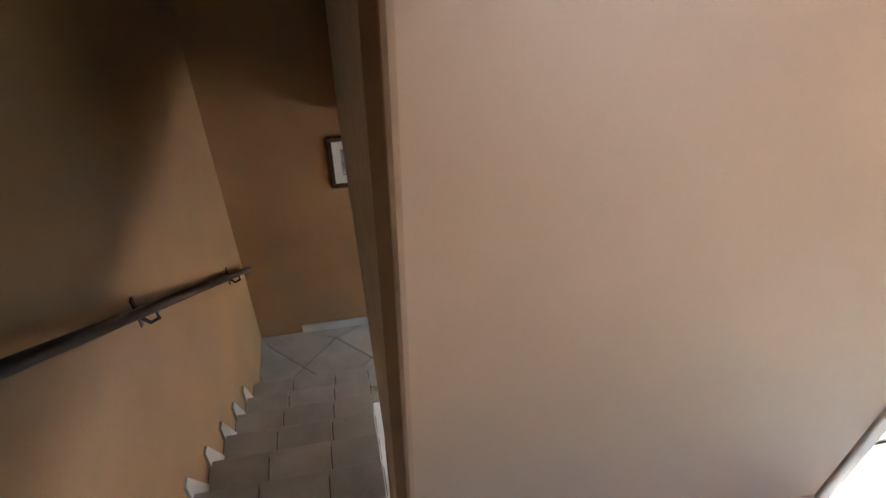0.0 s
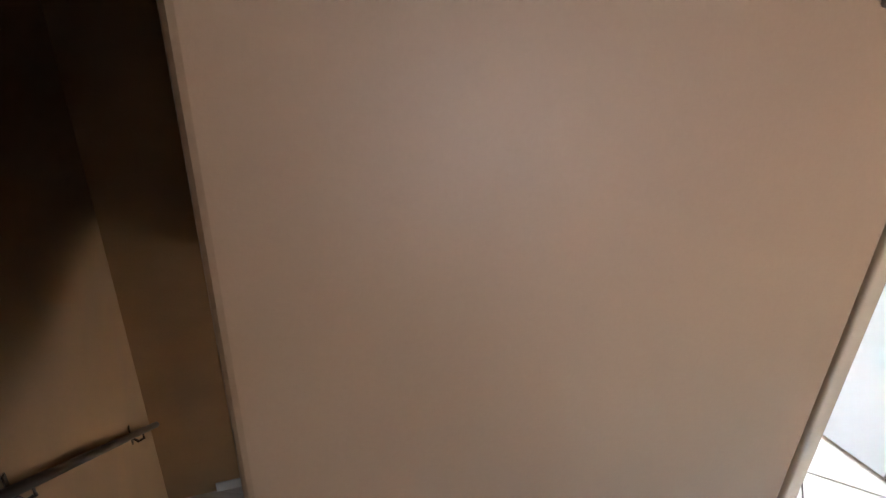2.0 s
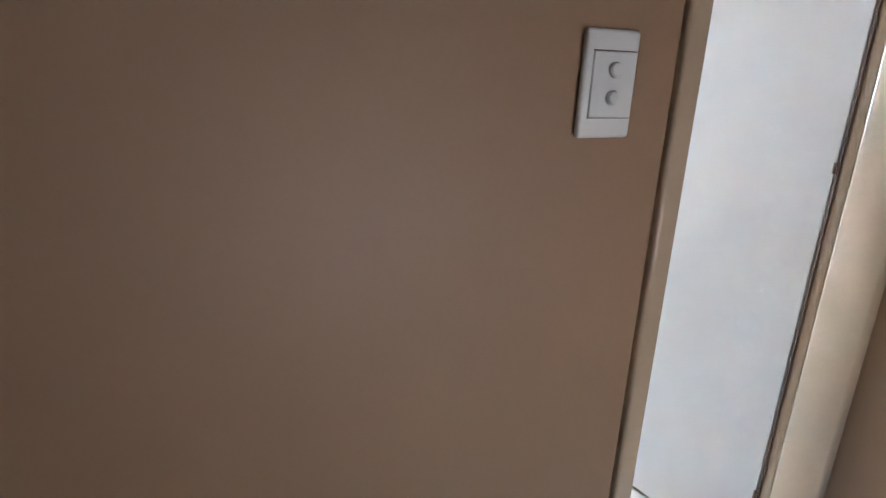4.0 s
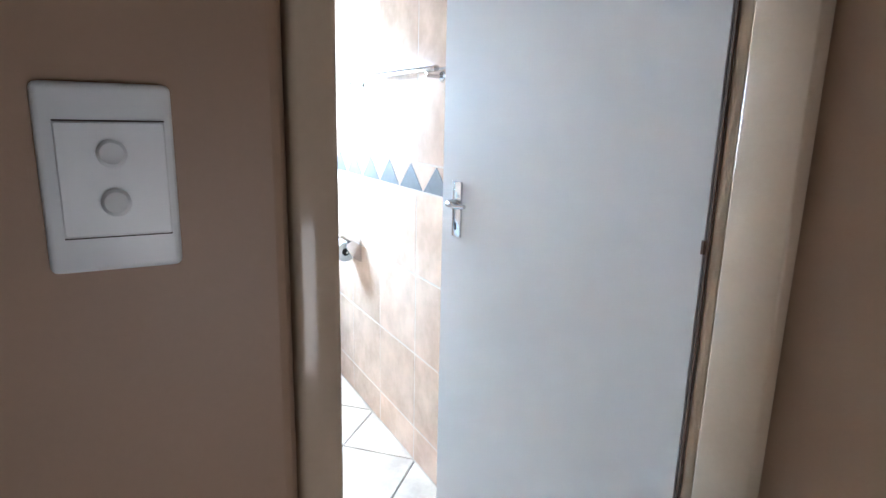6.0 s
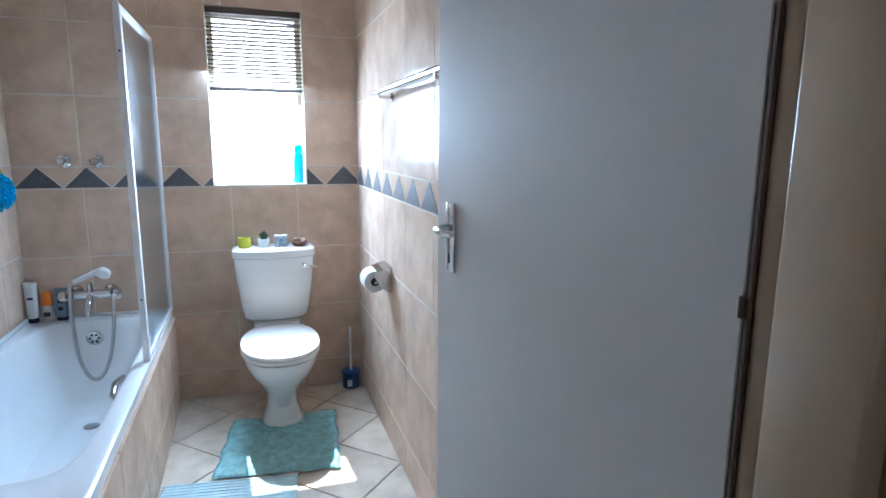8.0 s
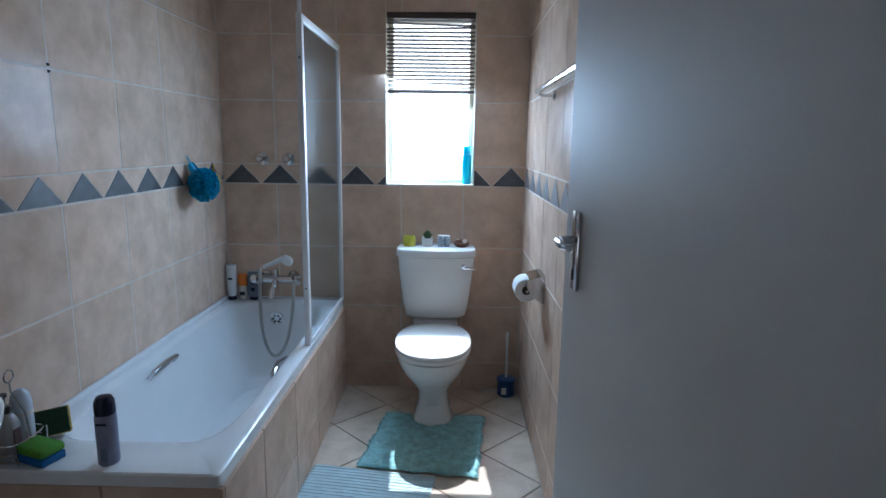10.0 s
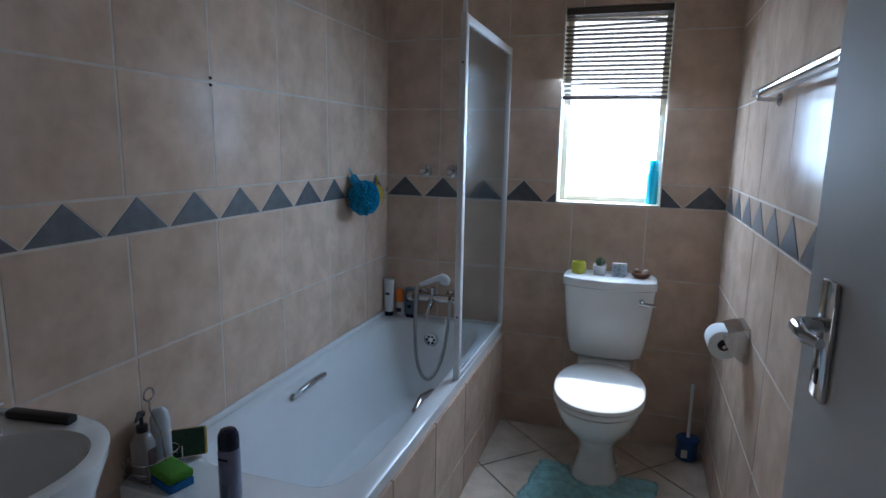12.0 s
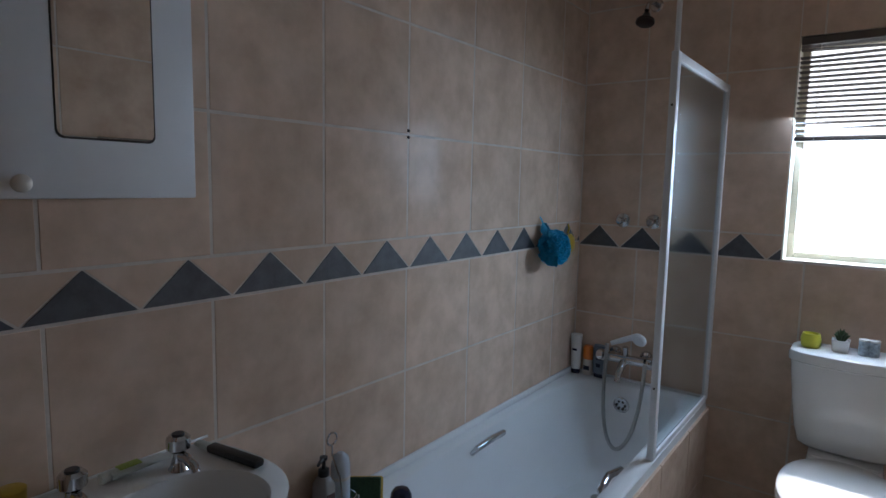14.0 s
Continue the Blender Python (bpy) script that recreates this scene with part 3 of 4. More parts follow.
for i in range(14):
    a, r = i * 2.4, 0.004 + 0.0011 * i
    part("leaf", tube([(1.045 + r * math.cos(a) * 0.4, -0.09 + r * math.sin(a) * 0.4, CZ + 0.034), (1.045 + r * math.cos(a), -0.09 + r * math.sin(a), CZ + 0.058), (1.045 + 1.5 * r * math.cos(a), -0.09 + 1.5 * r * math.sin(a), CZ + 0.082 - 0.0016 * i)], [0.004, 0.005, 0.001], 6), M_PLANT, pp)
for x in (1.113, 1.141):
    tn = thing("small_tin", "small pale blue and white patterned tin on the cistern", "tin", "pair of tins")
    part("body", lathe([(0.0155, CZ), (0.0165, CZ + 0.002), (0.0165, CZ + 0.052), (0.0155, CZ + 0.054)], x, -0.095, 18), M_TIN, tn)
    part("rim", lathe([(0.0172, CZ + 0.050), (0.0172, CZ + 0.056), (0.012, CZ + 0.057)], x, -0.095, 18), M_POT, tn)
bk = thing("wicker_dish", "small brown wicker dish of trinkets on the cistern", "basket")
part("dish", lathe([(0.026, CZ), (0.036, CZ + 0.012), (0.042, CZ + 0.022), (0.038, CZ + 0.024), (0.03, CZ + 0.012)], 1.215, -0.09, 20), M_WICKER, bk)
for i in range(7):
    a = i * 0.9
    part("trinket", lathe([(0.002, CZ + 0.016), (0.010, CZ + 0.024), (0.008, CZ + 0.034), (0.002, CZ + 0.037)], 1.215 + 0.02 * math.cos(a), -0.09 + 0.02 * math.sin(a), 8), M_WICKER if i % 3 else M_CREAM, bk)

# brush
tb = thing("toilet_brush", "blue toilet brush pot with white handle on the floor", "toilet brush")
part("pot", lathe([(0.040, 0.0005), (0.046, 0.006), (0.044, 0.075), (0.050, 0.09), (0.046, 0.095), (0.02, 0.098)], 1.462, -0.075, 24), M_BRUSHBLUE, tb)
part("label", bx((1.435, -0.1225, 0.02), (1.46, -0.1175, 0.055), 0.001, 1), M_MOUNT, tb)
part("handle", tube([(1.462, -0.075, 0.095), (1.461, -0.077, 0.20), (1.460, -0.08, 0.335), (1.460, -0.08, 0.342)], [0.008, 0.006, 0.009, 0.005], 10), M_SEAT, tb)

# roll holder
rh = thing("toilet_roll_holder", "chrome toilet roll holder with paper roll on tiles", "toilet roll holder")
part("roll", moved(lathe([(0.018, -0.05), (0.044, -0.05), (0.046, -0.046), (0.046, 0.046), (0.044, 0.05), (0.018, 0.05)], n=28), pose(1.462, -0.70, 0.735, 0, 90, 90)), M_PAPER, rh)
part("core", moved(lathe([(0.018, -0.0503), (0.018, 0.0503)], n=14), pose(1.462, -0.70, 0.735, 0, 90, 90)), M_DARK, rh)
fan = [(W - 0.0005, 0.688), (W - 0.012, 0.690), (W - 0.034, 0.704), (W - 0.056, 0.728), (W - 0.070, 0.752), (W - 0.074, 0.768), (W - 0.060, 0.780), (W - 0.035, 0.790), (W - 0.0005, 0.797)]
for y in (-0.772, -0.632):
    part("end_plate", prism(fan, "y", y, y + 0.004), M_CHROME, rh, "fan-shaped chrome end plate", False)
part("cover", prism(fan[5:] + [(u, v - 0.003) for u, v in reversed(fan[5:])], "y", -0.7675, -0.6325), M_CHROME, rh)
part("spindle", tube([(1.462, -0.7675, 0.735), (1.462, -0.6325, 0.735)], 0.006, 8), M_CHROME, rh)
part("back_plate", bx((W - 0.005, -0.7675, 0.69), (W - 0.0005, -0.6325, 0.79), 0.002, 1), M_CHROME, rh)

# towel rail
tr = thing("towel_rail", "chrome towel rail on the beige tiled wall", "towel rail")
part("bar", tube([(1.475, -0.74, 1.488), (1.475, -1.58, 1.488)], 0.010, 14), M_CHROME, tr)
for y in (-0.80, -1.52):
    pk = part("peg", tube([(1.475, y, 1.484), (1.475, y, 1.470), (1.50, y, 1.468), (W - 0.001, y, 1.468)], 0.006, 8), M_CHROME, tr)
    part("rose", moved(lathe([(0.018, 0), (0.015, 0.006)], n=16), pose(W - 0.0005, y, 1.468, 0, -90)), M_CHROME, pk)

# window, frame and blind
win = thing("window_1", "cream framed bathroom window with bright daylight behind", "window", kind="structure")
YG = 0.12
for a, b in (((WX0, WZ0), (WX0 + 0.028, WZ1)), ((WX1 - 0.028, WZ0), (WX1, WZ1)), ((WX0 + 0.0285, WZ0), (WX1 - 0.0285, WZ0 + 0.028)), ((WX0 + 0.0285, WZ1 - 0.028), (WX1 - 0.0285, WZ1))):
    part("window_frame", bx((a[0], YG - 0.012, a[1]), (b[0], YG + 0.02, b[1]), 0.003, 1), M_WINFRAME, win)
gp = part("pane", bx((WX0 + 0.026, YG, WZ0 + 0.026), (WX1 - 0.026, YG + 0.004, WZ1 - 0.026)), M_GLASS, win, smooth=False)
gp.visible_shadow = False
part("window_sill", bx((WX0 + 0.001, 0.002, WZ0 + 0.0005), (WX1 - 0.001, YG - 0.013, WZ0 + 0.004), 0.001, 1), M_WINFRAME, win)
for x0, x1 in ((WX0 + 0.0005, WX0 + 0.004), (WX1 - 0.004, WX1 - 0.0005)):
    part("reveal", bx((x0, 0.002, WZ0 + 0.0045), (x1, YG - 0.013, WZ1 - 0.0005)), M_WINFRAME, win, smooth=False)
bld = thing("venetian_blind", "dark brown venetian blind half raised in the window", "blind")
BXA, BXB = WX0 + 0.006, WX1 - 0.006
part("head_rail", bx((BXA, 0.004, WZ1 - 0.03), (BXB, 0.034, WZ1 - 0.001), 0.003, 1), M_SLAT, bld)
part("bottom_rail", bx((BXA, 0.006, 1.535), (BXB, 0.030, 1.552), 0.004, 2), M_SLAT, bld)
zs = [1.565 + 0.0185 * i for i in range(18)]
slat = finish("slat", moved(bx((BXA - 1.05, -0.0125, -0.0006), (BXB - 1.05, 0.0125, 0.0006)), pose(0, 0, 0, -12)), M_SLAT)
for i, z in enumerate(zs):
    o = new("slat", slat)
    o.parent = bld
    sag = 1.6 if i == 16 else -1.1 if i == 15 else 0.25 * math.sin(i * 2.1)
    o.matrix_basis = pose(1.05, 0.019, z, 0, sag, 0)
for x in (WX0 + 0.07, WX1 - 0.07):
    part("cord", tube([(x, 0.006, 1.54), (x, 0.006, 1.88)], 0.0012, 5), M_CREAM, bld)
spr = thing("spray_can", "turquoise spray can standing on the window sill", "can")
part("body", lathe([(0.022, WZ0 + 0.0045), (0.024, WZ0 + 0.008), (0.024, WZ0 + 0.14), (0.020, WZ0 + 0.155)], 1.236, 0.07, 20), M_TURQ, spr)
part("cap", lathe([(0.019, WZ0 + 0.1555), (0.021, WZ0 + 0.165), (0.020, WZ0 + 0.19), (0.014, WZ0 + 0.198)], 1.236, 0.07, 20), M_TURQ, spr)

# mats
rug = thing("pedestal_mat", "turquoise shaggy pedestal mat round the toilet foot", "mat")
rng = random.Random(4)


def on_mat(u, v):
    """A point of the slightly skewed mat, u across and v away from the wall."""
    near, far = Vector((0.802, -0.81)).lerp(Vector((1.285, -0.872)), u), Vector((0.868, -0.33)).lerp(Vector((1.335, -0.352)), u)
    p = far.lerp(near, v)
    return p.x + 0.004 * math.sin(v * 19), p.y + 0.005 * math.sin(u * 23)


def foot_gap(x, y, m=0.0):
    return ((x - TX) / (0.098 + m)) ** 2 + ((y + 0.33) / (0.131 + m)) ** 2 < 1


bm = bmesh.new()
NU = 44
grid = {}
for i in range(NU + 1):
    for j in range(NU + 1):
        x, y = on_mat(i / NU, j / NU)
        if not foot_gap(x, y, 0.004):
            edge = min(i, j, NU - i, NU - j)
            grid[i, j] = [bm.verts.new((x, y, z)) for z in (0.0075, 0.0135 + (0.002 if edge else -0.004) + rng.uniform(-0.001, 0.0015))]
for i in range(NU):
    for j in range(NU):
        q = [(i, j), (i + 1, j), (i + 1, j + 1), (i, j + 1)]
        if all(k in grid for k in q):
            for lay in (0, 1):
                bm.faces.new([grid[k][lay] for k in q])
            for a, b, cell in ((q[0], q[1], (i, j - 1)), (q[1], q[2], (i + 1, j)), (q[2], q[3], (i, j + 1)), (q[3], q[0], (i - 1, j))):
                ci, cj = cell
                nb = [(ci, cj), (ci + 1, cj), (ci + 1, cj + 1), (ci, cj + 1)]
                if not all(k in grid for k in nb):
                    bm.faces.new((grid[a][0], grid[b][0], grid[b][1], grid[a][1]))
part("backing", bm, M_MATA, rug)
pile = bmesh.new()
for i in range(14000):
    x, y = on_mat(rng.uniform(-0.008, 1.008), rng.uniform(-0.008, 1.008))
    if foot_gap(x, y):
        continue
    a, h, t = rng.uniform(0, 6.28), rng.uniform(0.002, 0.007), rng.uniform(0.003, 0.008)
    dx, dy = math.cos(a), math.sin(a)
    v = [pile.verts.new(q) for q in ((x - dy * 0.002, y + dx * 0.002, 0.012), (x + dy * 0.002, y - dx * 0.002, 0.012), (x + dx * t, y + dy * t, 0.013 + h))]
    pile.faces.new(v)
tagged(part("tuft_pile", pile, M_MATA, rug, smooth=False), kind="stuff")
bmx = thing("bath_mat", "pale blue ribbed cotton bath mat on the floor", "mat")
bmx.matrix_world = pose(0.622, -0.788, 0, 0, 0, -8.0)
part("cloth", bx((0.012, -0.56, 0.0005), (0.505, -0.002, 0.005), 0.002, 1), M_MATB, bmx)
for i in range(28):
    y = -0.552 + i * 0.0198
    part("rib", tube([(0.006 if i > 22 else 0.012, y, 0.004), (0.20, y + 0.002, 0.005), (0.505, y, 0.004)], 0.0024 + 0.0006 * (i % 3 == 0), 6), M_MATB, bmx)

# loofah and its yellow neighbour on the tiled wall
lo = thing("bath_puff", "bright blue mesh bath puff hanging on the tiles", "bath puff")
pf = bmesh.new()
for i in range(820):
    d = Vector((rng.gauss(0, 1), rng.gauss(0, 1), rng.gauss(0, 1))).normalized()
    u = d.orthogonal().normalized()
    w = d.cross(u)
    r0 = rng.uniform(0.050, 0.066)
    cpt = Vector((0.070, -0.40, 1.10)) + Vector((d.x * r0, d.y * r0 * 1.05, d.z * r0 * 1.12))
    cpt.x = max(cpt.x, 0.006)
    prev = None
    for k in range(6):
        a = k * 1.15 + rng.uniform(-0.2, 0.2)
        e = cpt + (u * math.cos(a) + w * math.sin(a)) * 0.010 + d * rng.uniform(-0.003, 0.005)
        f = cpt + (u * math.cos(a) + w * math.sin(a)) * 0.006 - d * 0.004
        pr = (pf.verts.new(e), pf.verts.new(f))
        if prev:
            pf.faces.new((prev[0], pr[0], pr[1], prev[1]))
        prev = pr
part("puff", pf, M_LOOFAH, lo, smooth=False)
part("core", lathe([(0.002, 1.06), (0.03, 1.075), (0.036, 1.10), (0.028, 1.13), (0.004, 1.145)], 0.05, -0.40, 16), M_LOOFAH, lo)
tuft = bmesh.new()
for i in range(70):
    a, r = rng.uniform(0, 6.28), rng.uniform(0.2, 1.0)
    foot = Vector((0.045 + 0.022 * r * math.cos(a), -0.40 + 0.030 * r * math.sin(a), 1.145))
    tip = Vector((0.018 + 0.010 * r * math.cos(a), -0.405 + 0.024 * r * math.sin(a), 1.168 + rng.uniform(0, 0.03)))
    side = Vector((math.sin(a), -math.cos(a), 0)) * 0.005
    v = [tuft.verts.new(q) for q in (foot - side, foot + side, tip + side * 0.7, tip - side * 0.7)]
    tuft.faces.new(v)
part("tuft", tuft, M_LOOFAH, lo, smooth=False)
part("loop", tube([(0.02, -0.405, 1.19), (0.008, -0.405, 1.215), (0.003, -0.405, 1.225), (0.012, -0.402, 1.21), (0.022, -0.403, 1.19)], 0.002, 6), M_LOOFAH, lo)
yb = thing("bath_sponge_toy", "round yellow plastic bath scrubber hanging on the tiles", "scrubber")
part("body", moved(lathe([(0.012, 0), (0.036, 0.004), (0.045, 0.014), (0.036, 0.024), (0.01, 0.028)], n=18), pose(0.002, -0.135, 1.095, 0, 90)), M_YELLOW, yb)
part("hook", tube([(0.004, -0.135, 1.14), (0.01, -0.135, 1.165), (0.004, -0.135, 1.18)], 0.004, 6), M_YELLOW, yb)

# bottles at the far end of the bath
DZB = BZ + 0.0005


def bottle(name, label, x, y, body, mat_body, cap, mat_cap, flat=1.0, turn=0.0, p=2.0):
    b = thing(name, label, "bottle")
    b.matrix_world = pose(x, y, DZB, 0, 0, turn)
    part("body", loft([ring(0, 0, z, r, r * flat, p, 20) for r, z in body]), mat_body, b)
    part("cap", loft([ring(0, 0, z, r, r * flat, p, 20) for r, z in cap]), mat_cap, b)
    return b


tbw = bottle("shampoo_tube", "white shampoo tube with dark cap standing upside down", 0.032, -0.045, [(0.021, 0.022), (0.024, 0.04), (0.026, 0.15), (0.028, 0.185)], M_POT, [(0.020, 0), (0.022, 0.004), (0.021, 0.0215)], M_NAVY, 0.8)
part("mark", bx((-0.010, -0.0225, 0.11), (0.012, -0.0195, 0.12)), M_NAVY, tbw)
ob = bottle("sunscreen_bottle", "white bottle with bright orange top on the bath", 0.088, -0.035, [(0.020, 0), (0.023, 0.004), (0.023, 0.06), (0.021, 0.074)], M_CREAM, [(0.022, 0.0745), (0.024, 0.08), (0.024, 0.128), (0.018, 0.138)], M_ORANGE, 0.75)
part("label", bx((-0.014, -0.019, 0.025), (0.014, -0.0165, 0.045)), M_NAVY, ob)
gb = bottle("shower_gel_bottle", "flat slate blue shower gel bottle leaning on tiles", 0.145, -0.037, [(0.026, 0.018), (0.030, 0.03), (0.031, 0.12), (0.026, 0.15)], M_GREYB, [(0.022, 0), (0.024, 0.003), (0.024, 0.0175)], M_NAVY, 0.55, -8, 4)
for z in (0.05, 0.085, 0.115):
    part("mark", bx((-0.008, -0.0185, z), (0.012, -0.0165, z + 0.016)), M_NAVY, gb)

# near deck of the bath
can = thing("deodorant_can", "violet grey deodorant can with dark navy cap", "can")
can.matrix_world = pose(0.302, -1.602, DZB)
part("body", lathe([(0.024, 0), (0.0258, 0.003), (0.0258, 0.125), (0.0238, 0.132)], n=24), M_CANBODY, can)
part("cap", lathe([(0.0245, 0.1325), (0.0248, 0.15), (0.0238, 0.166), (0.018, 0.177), (0.007, 0.181)], n=24), M_NAVY, can)
part("mark", bx((-0.010, -0.0264, 0.110), (0.014, -0.0232, 0.115)), M_NAVY, can)
part("label_panel", bx((-0.006, -0.0262, 0.012), (0.012, -0.0235, 0.05), 0.002, 1), M_GREYB, can)
sp = thing("sponge", "green and blue kitchen sponge on the bath corner", "sponge")
sp.matrix_world = pose(0.122, -1.600, DZB, 0, 0, -18)
part("scourer", bx((-0.050, -0.034, 0.0225), (0.050, 0.034, 0.045), 0.008, 3), M_SPGREEN, sp)
part("foam", bx((-0.048, -0.033, 0), (0.049, 0.033, 0.022), 0.003, 1), M_SPBLUE, sp)
sp2 = thing("yellow_sponge", "yellow sponge with dark green scourer leaning on tiles", "sponge")
sp2.matrix_world = pose(0.055, -1.475, DZB + 0.030, 62, 0, 40)
part("foam", bx((-0.055, -0.034, 0), (0.055, 0.04, 0.022), 0.004, 1), M_SPYEL, sp2)
part("scourer", bx((-0.053, -0.033, 0.0225), (0.050, 0.038, 0.030), 0.003, 1), M_DKGREEN, sp2)
cad = thing("wire_caddy", "chrome wire caddy with ring handle on the bath corner", "caddy")
CX, CY = 0.048, -1.58
for z in (0.03, 0.055):
    part("hoop", tube([(CX + 0.046 * math.copysign(abs(math.cos(a)) ** 0.6, math.cos(a)), CY + 0.062 * math.copysign(abs(math.sin(a)) ** 0.6, math.sin(a)), DZB + z) for a in [i * math.pi / 12 for i in range(25)]], 0.002, 6), M_CHROME, cad)
part("base", tube([(CX - 0.04, CY - 0.055, DZB + 0.008), (CX + 0.04, CY - 0.055, DZB + 0.008), (CX + 0.04, CY + 0.055, DZB + 0.008), (CX - 0.04, CY + 0.055, DZB + 0.008), (CX - 0.04, CY - 0.055, DZB + 0.008)], 0.002, 6), M_CHROME, cad)
for ux in (-0.042, 0.042):
    for uy in (-0.055, 0.055):
        part("foot", tube([(CX + ux, CY + uy, DZB), (CX + ux, CY + uy, DZB + 0.055)], 0.0022, 6), M_CHROME, cad)
part("stem", tube([(CX + 0.045, CY, DZB + 0.01), (CX + 0.03, CY, DZB + 0.12), (CX, CY, DZB + 0.175), (CX, CY, DZB + 0.20)], 0.0025, 6), M_CHROME, cad)
part("ring_handle", tube([(CX, CY + 0.016 * math.cos(i * 0.4), DZB + 0.216 + 0.016 * math.sin(i * 0.4)) for i in range(17)], 0.0025, 6), M_CHROME, cad)
pb = thing("pump_bottle", "cream soap bottle with black pump in the caddy", "bottle")
pb.matrix_world = pose(CX + 0.002, CY - 0.03, DZB + 0.0105)
part("body", loft([ring(0, 0, z, r, r * 0.85, 3, 20) for r, z in ((0.025, 0), (0.028, 0.004), (0.028, 0.095), (0.018, 0.115), (0.012, 0.120))]), M_CLEARB, pb)
part("label", bx((0.0235, -0.012, 0.02), (0.0288, 0.012, 0.08), 0.001, 1), M_LABEL, pb)
pu = part("pump", lathe([(0.014, 0.1205), (0.014, 0.137), (0.005, 0.139), (0.005, 0.160), (0.010, 0.162), (0.010, 0.170)], n=14), M_BLACK, pb)
part("nozzle", tube([(0, 0, 0.166), (0.01, -0.02, 0.166), (0.013, -0.03, 0.160)], [0.006, 0.005, 0.004], 8), M_BLACK, pu)
wbt = thing("white_bottle", "tall white rounded bottle standing in the caddy", "bottle")
wbt.matrix_world = pose(CX, CY + 0.03, DZB + 0.0105)
part("body", lathe([(0.022, 0), (0.025, 0.004), (0.025, 0.125), (0.020, 0.148), (0.008, 0.158)], n=20), M_MILKB, wbt)
part("cap", lathe([(0.0255, 0.09), (0.0258, 0.094), (0.0255, 0.098)], n=20), M_CREAM, wbt)

# basin
ba = thing("wash_basin", "white porcelain pedestal basin under the mirror cabinet", "basin")
BCY, BZT = -2.085, 0.80


def dring(z, hx, hy, x0=0.002, p=2.6):
    out = []
    for q in ring(0, 0, z, 1, 1, p, 48):
        qy = q.y if q.x > 0 else math.copysign(abs(q.y) ** (0.35 if x0 < 0.01 else 1.0), q.y)
        out.append(Vector((x0 + hx + q.x * hx, BCY + qy * hy, z)))
    return out


part("bowl", loft([dring(0.62, 0.10, 0.09, 0.06), dring(0.66, 0.155, 0.15, 0.03), dring(0.72, 0.175, 0.188, 0.004, 2.1), dring(0.78, 0.186, 0.206, 0.002, 2.1), dring(0.797, 0.187, 0.208, 0.002, 2.1), dring(0.80, 0.184, 0.205, 0.002, 2.1),
                   dring(0.80, 0.120, 0.155, 0.112, 2.2), dring(0.792, 0.114, 0.148, 0.117, 2.2), dring(0.72, 0.102, 0.13, 0.132, 2.3), dring(0.67, 0.06, 0.08, 0.18, 2.1)]), M_PORC, ba)
part("pedestal", loft([ring(0.16, BCY, z, hx, hy, 3, 24) for z, hx, hy in ((0, 0.10, 0.10), (0.03, 0.095, 0.095), (0.2, 0.075, 0.075), (0.60, 0.085, 0.085), (0.64, 0.09, 0.09))]), M_PORC, ba)
part("splash_edge", bx((0.0005, BCY - 0.215, 0.7985), (0.006, BCY + 0.19, 0.804), 0.002, 2), M_PORC, ba)
part("overflow_hole", moved(lathe([(0.009, 0), (0.009, 0.003)], n=12), pose(0.121, BCY, 0.765, 0, 75)), M_DARK, ba)
for y in (-2.008, -2.19):
    tp = thing("basin_tap", "chrome pillar tap on the wash basin", "tap", "pair of basin taps")
    tp.matrix_world = pose(0.092, y, BZT + 0.0005)
    part("body", lathe([(0.020, 0), (0.016, 0.006), (0.013, 0.02), (0.013, 0.035)], n=16), M_CHROME, tp)
    part("spout", tube([(0, 0, 0.026), (0.03, 0, 0.030), (0.055, 0, 0.022), (0.06, 0, 0.012)], [0.010, 0.009, 0.008, 0.008], 10), M_CHROME, tp)
    kn = part("knob", lathe([(0.013, 0.0352), (0.022, 0.042), (0.022, 0.062), (0.016, 0.068)], n=10), M_CHROME, tp)
    part("button", lathe([(0.012, 0.0682), (0.011, 0.071)], n=12), M_BLACK, kn)
cb = thing("hairbrush", "black handled comb with white end on the basin", "comb")
cb.matrix_world = pose(0.125, -1.922, BZT + 0.001, 0, 0, 8)
part("handle", bx((-0.055, -0.012, 0), (0.085, 0.012, 0.016), 0.005, 2), M_BLACK, cb)
part("end", bx((-0.095, -0.009, 0.002), (-0.0555, 0.009, 0.013), 0.004, 2), M_TUBE, cb)
ct = thing("cream_tube", "white and lime toothpaste tube lying on the basin", "tube")
ct.matrix_world = pose(0.047, -2.06, BZT + 0.014, 0, 0, 92)
part("body", loft([[Vector((x, r * 1.15 * math.cos(k * 0.3927), r * h * math.sin(k * 0.3927))) for k in range(16)] for x, r, h in ((-0.055, 0.012, 0.7), (-0.02, 0.0135, 0.6), (0.05, 0.015, 0.1))]), M_TUBE, ct)
part("cap", moved(lathe([(0.009, 0), (0.010, 0.002), (0.010, 0.016)], n=12), pose(-0.0552, 0, 0, 0, -90)), M_TUBE, ct)
part("label", bx((-0.04, -0.010, 0.0075), (0.0, 0.010, 0.0095)), M_LIME, ct)
yt = thing("yellow_cup", "small yellow plastic cup on the basin edge", "cup")
part("body", lathe([(0.018, BZT + 0.0005), (0.020, BZT + 0.003), (0.022, BZT + 0.05), (0.019, BZT + 0.052)], 0.045, -2.262, 18), M_YELLOW, yt)

# mirror cabinet
cab = thing("mirror_cabinet", "white wall cabinet with small rounded mirror in door", "cabinet")
CY0, CY1, CZ0, CZ1 = -2.30, -1.98, 1.317, 1.78
